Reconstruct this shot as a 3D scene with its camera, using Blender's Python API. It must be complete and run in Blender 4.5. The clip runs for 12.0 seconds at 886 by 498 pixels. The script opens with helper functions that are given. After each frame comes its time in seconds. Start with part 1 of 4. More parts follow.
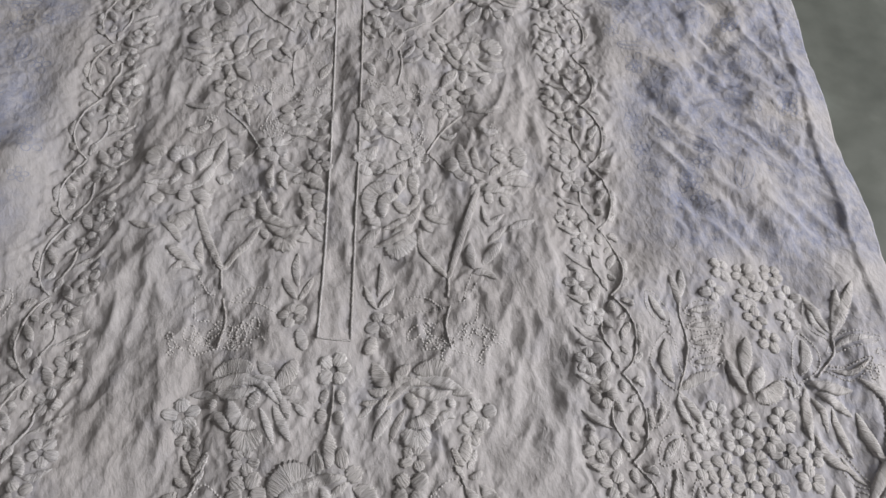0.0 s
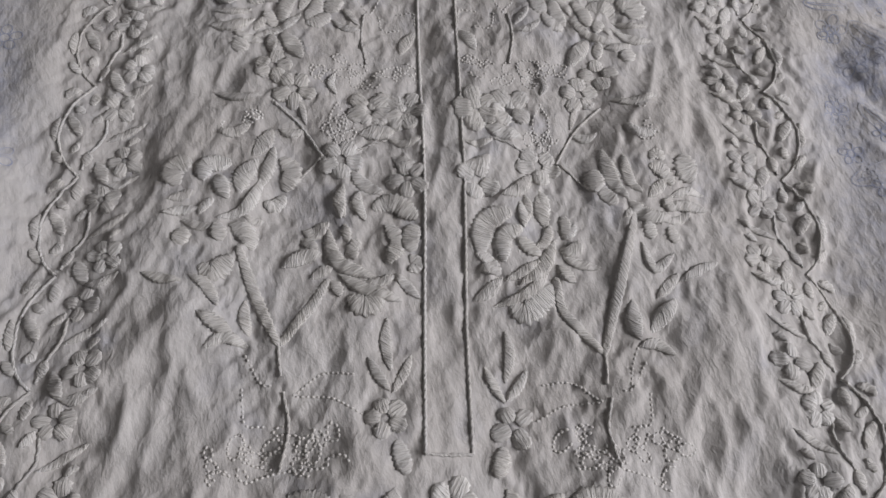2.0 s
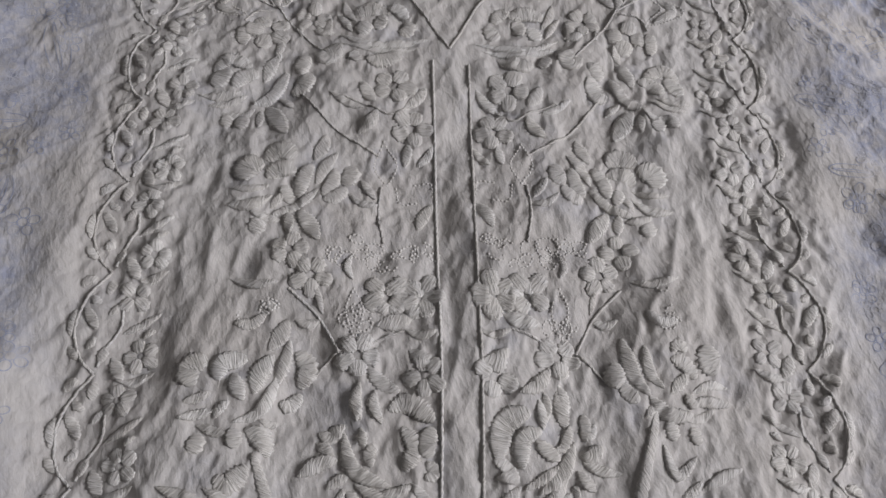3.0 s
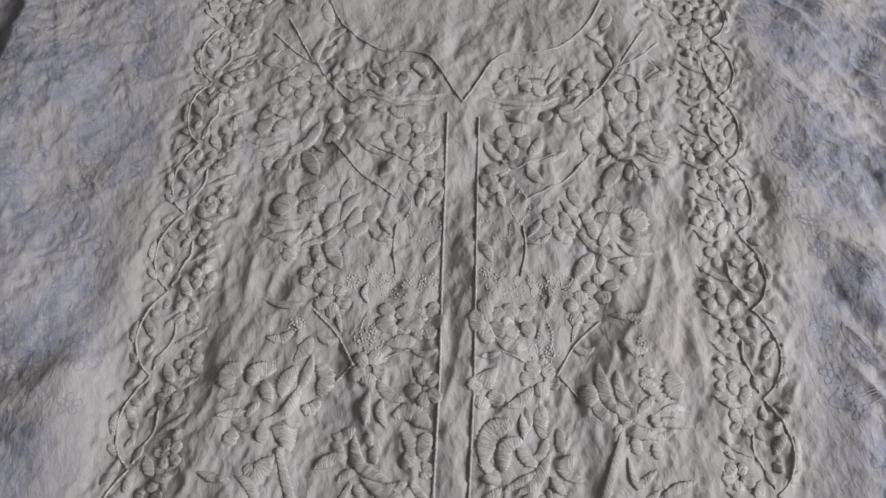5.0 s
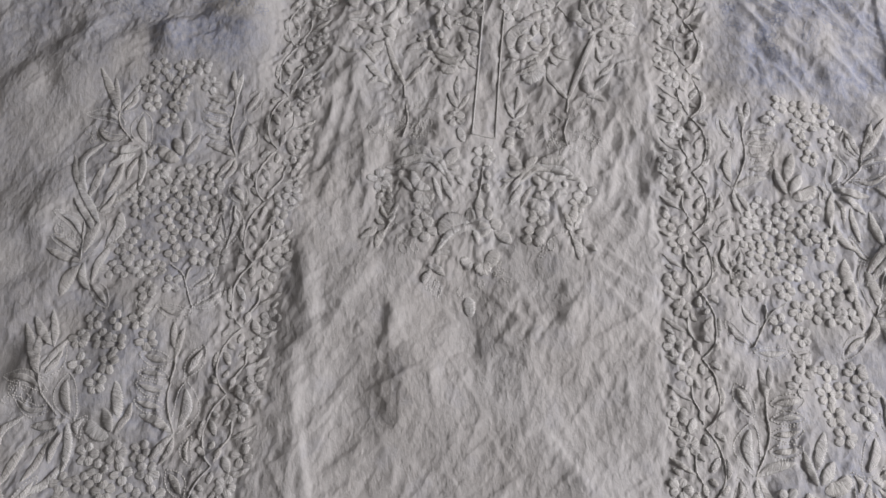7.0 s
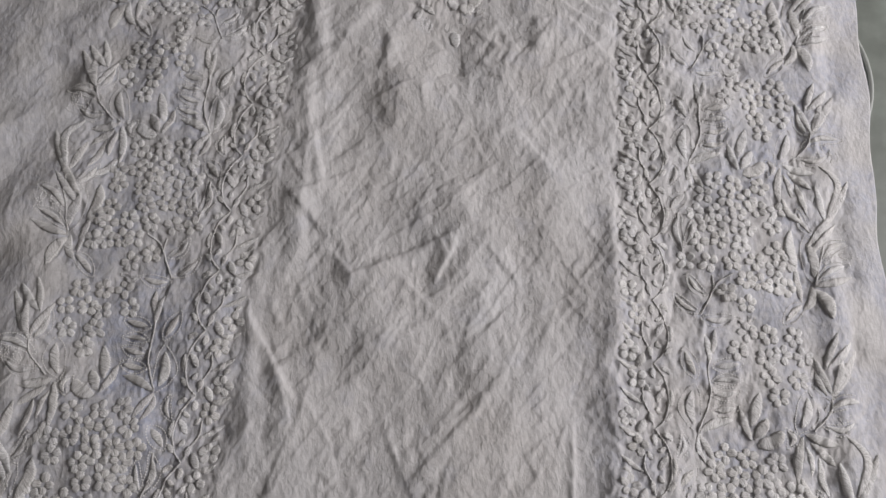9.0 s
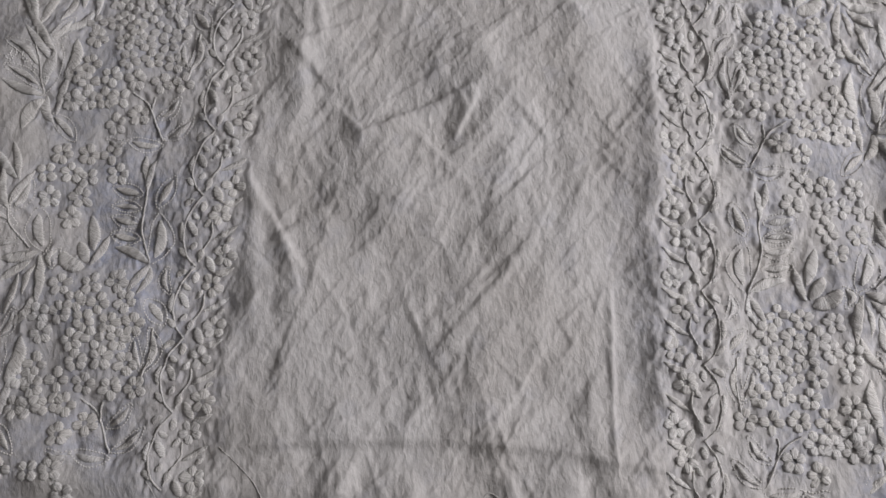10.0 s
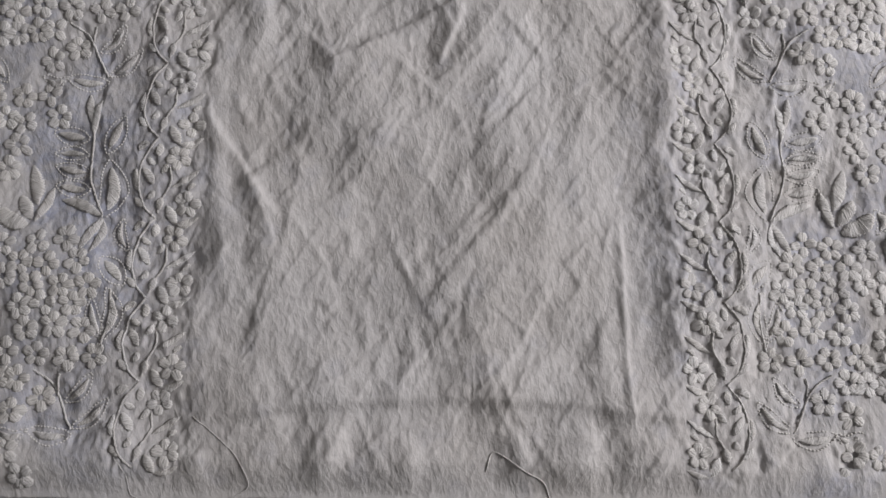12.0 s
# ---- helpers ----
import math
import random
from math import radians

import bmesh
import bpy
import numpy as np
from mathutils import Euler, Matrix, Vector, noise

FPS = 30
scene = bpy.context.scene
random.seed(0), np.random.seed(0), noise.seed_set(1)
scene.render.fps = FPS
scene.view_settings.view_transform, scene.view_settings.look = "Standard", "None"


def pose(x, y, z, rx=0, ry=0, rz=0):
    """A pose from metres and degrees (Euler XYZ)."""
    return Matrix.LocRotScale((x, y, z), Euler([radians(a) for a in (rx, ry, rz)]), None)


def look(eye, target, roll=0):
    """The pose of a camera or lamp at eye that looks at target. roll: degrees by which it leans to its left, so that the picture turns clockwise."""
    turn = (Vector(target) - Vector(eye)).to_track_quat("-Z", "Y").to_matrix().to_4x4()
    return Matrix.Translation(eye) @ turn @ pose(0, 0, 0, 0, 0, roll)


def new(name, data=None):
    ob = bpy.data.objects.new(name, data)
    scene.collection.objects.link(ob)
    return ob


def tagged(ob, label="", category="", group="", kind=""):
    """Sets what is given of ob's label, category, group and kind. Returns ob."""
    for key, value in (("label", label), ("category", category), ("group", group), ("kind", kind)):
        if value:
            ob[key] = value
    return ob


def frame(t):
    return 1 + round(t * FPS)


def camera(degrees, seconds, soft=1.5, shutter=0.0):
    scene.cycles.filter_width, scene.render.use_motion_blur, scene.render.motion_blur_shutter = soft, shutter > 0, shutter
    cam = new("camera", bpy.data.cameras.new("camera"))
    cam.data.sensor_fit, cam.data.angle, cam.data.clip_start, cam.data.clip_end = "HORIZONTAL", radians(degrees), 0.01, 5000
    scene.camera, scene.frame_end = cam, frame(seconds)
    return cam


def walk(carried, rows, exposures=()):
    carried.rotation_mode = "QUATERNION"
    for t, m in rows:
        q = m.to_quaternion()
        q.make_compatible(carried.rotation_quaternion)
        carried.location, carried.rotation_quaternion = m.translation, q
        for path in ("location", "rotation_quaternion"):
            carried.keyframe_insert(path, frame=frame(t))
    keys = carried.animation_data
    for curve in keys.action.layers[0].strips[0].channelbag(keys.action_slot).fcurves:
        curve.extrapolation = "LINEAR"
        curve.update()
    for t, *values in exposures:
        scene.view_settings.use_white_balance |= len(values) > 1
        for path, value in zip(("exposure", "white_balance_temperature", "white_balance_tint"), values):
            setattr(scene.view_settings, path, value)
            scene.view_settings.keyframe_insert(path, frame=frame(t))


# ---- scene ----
cam = camera(62.0, 12.0)
PATH = [
    (0, (0.032, -0.186, 0.461), (0.189, 0.787, -1.279), 8.4),
    (0.5, (-0.029, -0.171, 0.39), (0.104, 0.816, -1.344), 7.4),
    (1, (-0.04, -0.155, 0.334), (0.105, 0.76, -1.438), 8.6),
    (1.5, (-0.046, -0.127, 0.336), (0.108, 0.737, -1.462), 9.4),
    (2, (-0.028, -0.057, 0.341), (0.121, 0.794, -1.462), 9.0),
    (2.5, (-0.023, -0.015, 0.361), (0.094, 0.834, -1.446), 7.2),
    (3, (-0.029, 0.034, 0.378), (0.078, 0.906, -1.419), 6.6),
    (4.8, (-0.004, 0.051, 0.44), (-0.023, 0.965, -1.338), 0.8),
    (5, (-0.005, 0.017, 0.444), (-0.026, 0.914, -1.343), 0.9),
    (5.5, (-0.004, -0.073, 0.46), (-0.032, 0.824, -1.328), 1.1),
    (6, (-0.017, -0.153, 0.482), (-0.064, 0.704, -1.324), 0.6),
    (6.5, (-0.003, -0.25, 0.56), (-0.065, 0.514, -1.287), -0.5),
    (7, (-0.008, -0.343, 0.603), (-0.077, 0.374, -1.263), -1.4),
    (7.2, (-0.006, -0.376, 0.613), (-0.077, 0.333, -1.256), -2.0),
    (8.8, (0.015, -0.568, 0.652), (-0.038, 0.024, -1.257), -0.9),
    (9, (0.018, -0.585, 0.651), (-0.035, 0.003, -1.26), -1.0),
    (9.5, (0.005, -0.616, 0.611), (-0.049, -0.067, -1.311), -1.9),
    (10, (0.001, -0.629, 0.575), (-0.037, -0.221, -1.382), -2.4),
    (10.5, (0.0, -0.643, 0.531), (-0.023, -0.328, -1.444), -2.9),
    (11, (-0.006, -0.659, 0.512), (-0.014, -0.392, -1.47), -0.9),
    (11.5, (-0.005, -0.64, 0.511), (-0.001, -0.367, -1.471), 1.4),
    (12, (-0.005, -0.626, 0.515), (0.007, -0.348, -1.466), 2.9),
]
EXPOSURES = ((0.0, 0.03), (2.0, -0.03), (5.0, -0.02), (7.0, 0.04), (8.9, 0.1), (9.5, 0.0), (11.0, 0.12), (12.0, 0.06))
walk(cam, [(t, look(eye, target, roll)) for t, eye, target, roll in PATH], EXPOSURES)

# ---- light: one window in the wall beyond the cloth, dim daylight behind it ----
world = bpy.data.worlds.new("daylight")
scene.world = world
world.use_nodes = True
wn = world.node_tree.nodes
sky = wn.new("ShaderNodeTexSky")
sky.sky_type = "NISHITA"
sky.sun_disc = False
sky.sun_elevation, sky.sun_rotation = radians(35), radians(60)
world.node_tree.links.new(sky.outputs[0], wn["Background"].inputs[0])
wn["Background"].inputs[1].default_value = 0.1
lamp = bpy.data.lights.new("window_light", "AREA")
lamp.shape, lamp.size, lamp.size_y = "RECTANGLE", 1.2, 1.05
lamp.energy, lamp.color = 52.0, (1.0, 0.971, 0.982)
lamp_ob = new("window_light", lamp)
lamp_ob.matrix_world = look((1.95, -0.05, 1.22), (0.0, -0.1, 0.1))


# ---- materials ----
def material(name, colour, rough=0.9, spec=0.2):
    m = bpy.data.materials.new(name)
    m.use_nodes = True
    nt = m.node_tree
    b = nt.nodes["Principled BSDF"]
    b.inputs["Base Color"].default_value = (*colour, 1)
    b.inputs["Roughness"].default_value = rough
    b.inputs["Specular IOR Level"].default_value = spec
    return m, nt, b


def noise_node(nt, scale, detail=4.0, rough=0.55, coord="Object"):
    tc = nt.nodes.new("ShaderNodeTexCoord")
    n = nt.nodes.new("ShaderNodeTexNoise")
    n.inputs["Scale"].default_value, n.inputs["Detail"].default_value, n.inputs["Roughness"].default_value = scale, detail, rough
    nt.links.new(tc.outputs[coord], n.inputs["Vector"])
    return n


def ramp(nt, source, stops):
    r = nt.nodes.new("ShaderNodeValToRGB")
    e = r.color_ramp.elements
    while len(e) < len(stops):
        e.new(0.5)
    for el, (p, c) in zip(e, stops):
        el.position, el.color = p, (*c, 1)
    nt.links.new(source, r.inputs[0])
    return r.outputs[0]


def mix(nt, fac, a, b, mode="MIX"):
    n = nt.nodes.new("ShaderNodeMix")
    n.data_type, n.blend_type = "RGBA", mode
    for sock, v in ((n.inputs[0], fac), (n.inputs[6], a), (n.inputs[7], b)):
        if isinstance(v, (int, float)):
            sock.default_value = v
        elif isinstance(v, tuple):
            sock.default_value = (*v, 1)
        else:
            nt.links.new(v, sock)
    return n.outputs[2]


def bump(nt, b, height, strength, distance, before=None):
    n = nt.nodes.new("ShaderNodeBump")
    n.inputs["Strength"].default_value, n.inputs["Distance"].default_value = strength, distance
    nt.links.new(height, n.inputs["Height"])
    if before is not None:
        nt.links.new(before, n.inputs["Normal"])
    nt.links.new(n.outputs[0], b.inputs["Normal"])
    return n.outputs[0]


def fibre_noise(nt, sx, sy, angle, detail=3.0, coord="Object"):
    """Noise drawn out along one direction: threads, creases, floss."""
    tc = nt.nodes.new("ShaderNodeTexCoord")
    turn = nt.nodes.new("ShaderNodeMapping")
    turn.vector_type = "POINT"
    turn.inputs["Rotation"].default_value = (0, 0, radians(angle))
    size = nt.nodes.new("ShaderNodeMapping")
    size.inputs["Scale"].default_value = (sx, sy, min(sx, sy))
    n = nt.nodes.new("ShaderNodeTexNoise")
    n.inputs["Scale"].default_value, n.inputs["Detail"].default_value, n.inputs["Roughness"].default_value = 1.0, detail, 0.6
    nt.links.new(tc.outputs[coord], turn.inputs["Vector"])
    nt.links.new(turn.outputs[0], size.inputs["Vector"])
    nt.links.new(size.outputs[0], n.inputs["Vector"])
    return n


def cotton(name, wash):
    """Crumpled off-white cotton lawn, with a blue marking wash and painted vignetting where their attribute lies."""
    m, nt, b = material(name, (0.62, 0.6, 0.58), 0.95, 0.1)
    stain = noise_node(nt, 9.0, 5.0)
    base = ramp(nt, stain.outputs[0], [(0.3, (0.545, 0.52, 0.505)), (0.7, (0.6, 0.585, 0.585))])
    if wash:
        at = nt.nodes.new("ShaderNodeAttribute")
        at.attribute_name = "ink_vignette"
        cloud = noise_node(nt, 150.0, 5.0, 0.7)
        spots = ramp(nt, cloud.outputs[0], [(0.38, (0.3,) * 3), (0.62, (1.0,) * 3)])
        amount = nt.nodes.new("ShaderNodeMath")
        amount.operation = "MULTIPLY"
        nt.links.new(at.outputs["Fac"], amount.inputs[0])
        nt.links.new(spots, amount.inputs[1])
        base = mix(nt, amount.outputs[0], base, (0.36, 0.38, 0.48))
    fine = fibre_noise(nt, 1500.0, 500.0, 4.0)
    slub = fibre_noise(nt, 420.0, 110.0, -14.0, 4.0)
    base = mix(nt, 0.28, base, ramp(nt, slub.outputs[0], [(0.35, (0.6,) * 3), (0.62, (1.0,) * 3)]), "MULTIPLY")
    nt.links.new(base, b.inputs["Base Color"])
    crinkle = nt.nodes.new("ShaderNodeTexVoronoi")
    crinkle.feature = "F1"
    crinkle.inputs["Scale"].default_value = 1.0
    crinkle.inputs["Detail"].default_value = 2.0
    place_in, bend = nt.nodes.new("ShaderNodeTexCoord"), noise_node(nt, 70.0, 3.0)
    shift, turn = nt.nodes.new("ShaderNodeMix"), nt.nodes.new("ShaderNodeMapping")
    shift.data_type, shift.blend_type, shift.clamp_factor = "RGBA", "LINEAR_LIGHT", False
    shift.inputs[0].default_value = 0.006
    nt.links.new(place_in.outputs["Object"], shift.inputs[6])
    nt.links.new(bend.outputs["Color"], shift.inputs[7])
    turn.inputs["Rotation"].default_value = (0, 0, radians(-35))
    turn.inputs["Scale"].default_value = (170.0, 95.0, 60.0)
    nt.links.new(shift.outputs[2], turn.inputs["Vector"])
    nt.links.new(turn.outputs[0], crinkle.inputs["Vector"])
    crease = fibre_noise(nt, 190.0, 85.0, -24.0, 5.0)
    cross = fibre_noise(nt, 150.0, 70.0, 22.0, 5.0)
    start = bump(nt, b, crinkle.outputs["Distance"], 0.5, 0.001)
    first = bump(nt, b, crease.outputs[0], 0.3, 0.0014, start)
    second = bump(nt, b, cross.outputs[0], 0.28, 0.0012, first)
    third = bump(nt, b, slub.outputs[0], 0.55, 0.0008, second)
    bump(nt, b, fine.outputs[0], 0.3, 0.00025, third)
    return m


def thread(name, slant, depth):
    """Cotton floss laid side by side: fine uneven ridges across the stroke."""
    m, nt, b = material(name, (0.72, 0.7, 0.68), 0.58, 0.4)
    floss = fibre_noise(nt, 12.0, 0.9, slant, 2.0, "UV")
    strand = fibre_noise(nt, 34.0, 2.0, slant, 1.0, "UV")
    info = nt.nodes.new("ShaderNodeObjectInfo")
    tone = ramp(nt, info.outputs["Random"], [(0.0, (0.615, 0.595, 0.575)), (0.6, (0.665, 0.645, 0.625)), (1.0, (0.74, 0.725, 0.71))])
    cloud = noise_node(nt, 30.0, 3.0)
    tone = mix(nt, 0.28, tone, ramp(nt, cloud.outputs[0], [(0.35, (0.62, 0.64, 0.72)), (0.6, (1.0, 1.0, 1.0))]), "MULTIPLY")
    # grooves between strands also darkened in the colour, painted shade on the bump
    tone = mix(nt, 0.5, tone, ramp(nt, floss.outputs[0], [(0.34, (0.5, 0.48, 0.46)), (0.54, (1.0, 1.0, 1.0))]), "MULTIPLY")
    nt.links.new(tone, b.inputs["Base Color"])
    first = bump(nt, b, floss.outputs[0], 0.8, depth)
    bump(nt, b, strand.outputs[0], 0.35, depth * 0.5, first)
    return m


COTTON = cotton("washed_cotton", True)
LINING = cotton("plain_cotton", False)
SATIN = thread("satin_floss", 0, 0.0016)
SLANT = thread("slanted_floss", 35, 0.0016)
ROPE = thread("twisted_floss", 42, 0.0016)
INK, ink_nt, ink_b = material("blue_marking_ink", (0.36, 0.4, 0.52), 0.95, 0.1)
ink_fade = noise_node(ink_nt, 60.0, 4.0)
ink_nt.links.new(ramp(ink_nt, ink_fade.outputs[0], [(0.42, (0.34, 0.37, 0.49)), (0.66, (0.52, 0.52, 0.56))]), ink_b.inputs["Base Color"])


def tile_material():
    m, nt, b = material("green_grey_floor_tile", (0.1, 0.115, 0.1), 0.35, 0.4)
    big, small = noise_node(nt, 6.0, 6.0, 0.65), noise_node(nt, 45.0, 4.0)
    spot = nt.nodes.new("ShaderNodeNewGeometry")
    for n in (big, small):
        nt.links.new(spot.outputs["Position"], n.inputs["Vector"])
    base = ramp(nt, big.outputs[0], [(0.35, (0.135, 0.148, 0.13)), (0.55, (0.185, 0.2, 0.176)), (0.75, (0.26, 0.295, 0.258))])
    nt.links.new(mix(nt, 0.3, base, ramp(nt, small.outputs[0], [(0.35, (0.6,) * 3), (0.65, (1.0,) * 3)]), "MULTIPLY"), b.inputs["Base Color"])
    nt.links.new(ramp(nt, small.outputs[0], [(0.3, (0.3,) * 3), (0.7, (0.5,) * 3)]), b.inputs["Roughness"])
    return m


TILE = tile_material()
GROUT, _, _ = material("dark_grout", (0.03, 0.03, 0.028), 0.95)
PAINT, p_nt, p_b = material("cream_wall_paint", (0.5, 0.49, 0.47), 0.9)
p_noise = noise_node(p_nt, 3.0, 5.0)
p_nt.links.new(ramp(p_nt, p_noise.outputs[0], [(0.3, (0.33, 0.32, 0.31)), (0.7, (0.41, 0.4, 0.39))]), p_b.inputs["Base Color"])
RIM, _, _ = material("grey_plastic_rim", (0.4, 0.41, 0.39), 0.45, 0.4)
DARK, _, _ = material("dark_green_plastic", (0.02, 0.024, 0.021), 0.5, 0.4)


# ---- mesh helpers ----
def mesh_object(name, verts, faces, mat, parent=None, label="", uvs=None, smooth=True):
    me = bpy.data.meshes.new(name)
    me.from_pydata(verts, [], faces)
    if smooth:
        me.polygons.foreach_set("use_smooth", [True] * len(me.polygons))
    if uvs is not None:
        layer = me.uv_layers.new(name="UVMap")
        loops = np.empty(len(me.loops), dtype=np.int32)
        me.loops.foreach_get("vertex_index", loops)
        layer.data.foreach_set("uv", np.asarray(uvs, dtype=np.float32)[loops].ravel())
    me.materials.append(mat)
    ob = new(name, me)
    if parent is not None:
        ob.parent = parent
    if label:
        tagged(ob, label)
    return ob


def box(bm, x0, y0, z0, x1, y1, z1):
    r = bmesh.ops.create_cube(bm, size=1.0)
    for v in r["verts"]:
        v.co = ((x0 + x1) / 2 + v.co.x * (x1 - x0), (y0 + y1) / 2 + v.co.y * (y1 - y0), (z0 + z1) / 2 + v.co.z * (z1 - z0))


def solid(name, boxes, mat, parent=None, label="", bevel=0.0):
    bm = bmesh.new()
    for b in boxes:
        box(bm, *b)
    if bevel:
        bmesh.ops.bevel(bm, geom=bm.edges[:], offset=bevel, segments=2, affect="EDGES", profile=0.6)
    me = bpy.data.meshes.new(name)
    bm.to_mesh(me)
    bm.free()
    me.materials.append(mat)
    ob = new(name, me)
    ob.parent = parent
    if label:
        tagged(ob, label)
    return ob


# ---- the room that closes the place ----
FLOOR = -0.0028
floor = tagged(solid("floor", [(-2.4, -2.4, FLOOR - 0.06, 2.0, 2.4, FLOOR - 0.0025)], GROUT), "dark grout bed of the tiled floor", "floor", kind="structure")
wy0, wy1, wz0, wz1 = -0.72, 0.62, 0.62, 1.82
tagged(solid("wall_east", [(2.0, -2.4, -0.06, 2.15, wy0, 2.6), (2.0, wy1, -0.06, 2.15, 2.4, 2.6), (2.0, wy0, -0.06, 2.15, wy1, wz0), (2.0, wy0, wz1, 2.15, wy1, 2.6)], PAINT), "cream painted wall with a window opening", "wall", kind="structure")
tagged(solid("wall_west", [(-2.55, -2.4, -0.06, -2.4, 2.4, 2.6)], PAINT), "plain cream painted wall", "wall", kind="structure")
tagged(solid("wall_north", [(-2.55, 2.4, -0.06, 2.15, 2.55, 2.6)], PAINT), "plain cream painted wall", "wall", kind="structure")
tagged(solid("wall_south", [(-2.55, -2.55, -0.06, 2.15, -2.4, 2.6)], PAINT), "plain cream painted wall", "wall", kind="structure")
tagged(solid("ceiling", [(-2.55, -2.55, 2.6, 2.15, 2.55, 2.7)], PAINT), "plain pale ceiling", "ceiling", kind="structure")

# ---- the embroidery plan, in centimetres: gathered first, laid on the cloth below ----
PIECES = []
STATE = {"group": "", "side": 1, "edge": False, "dx": 0.0, "dy": 0.0, "low": -99.0, "high": 99.0}


def motif(name):
    STATE["group"] = name


def axis(y, side):
    """The line down the vine border of either side, from the middle."""
    return (18.7 + 0.03 * max(0.0, 4.0 - y) if side > 0 else 18.85 + 0.009 * max(0.0, -20.0 - y)) + 0.03 * max(0.0, y - 33.0)


def place(points):
    """Shifts a piece; the other half of the design is mirrored about the placket, borders and panels are set off from their own axis."""
    out = []
    for x, y in points:
        x, y = x + STATE["dx"], y + STATE["dy"]
        if STATE["edge"]:
            x = -STATE["side"] * (axis(y, STATE["side"]) + x)
        elif STATE["side"] < 0:
            x = 0.1 - x - (0.65 + 0.05 * max(0.0, -x - 19.5)) * min(1.0, max(0.0, (-y - 5.0) / 25.0))
            y -= 0.6 * math.exp(-(((y - 6.0) / 6.0) ** 2))
        out.append((x, y))
    return out


def note(kind, numbers, count, *rest):
    pts = place([(numbers[i], numbers[i + 1]) for i in range(0, count, 2)])
    if STATE["low"] < min(p[1] for p in pts) and max(p[1] for p in pts) < STATE["high"]:
        PIECES.append((kind, (STATE["group"], STATE["side"], STATE["dy"]), pts, rest))


def leaf(*n):
    note("leaf", n, 6, n[6])


def petal(*n):
    note("petal", n, 6, n[6])


def bud(*n):
    note("bud", n, 6, n[6])


def stem(*n):
    note("stem", n, 6, n[6])


def outlined(*n):
    note("outlined_leaf", n, 6, n[6])


def flower(*n):
    note("flower", n, 2, n[2])


def knots(*n):
    note("lacework", n, 2, n[2], n[3], n[4])


def cord(*n):
    note("cord", n, len(n))


def dotted(*n):
    note("dotted_line", n, len(n))


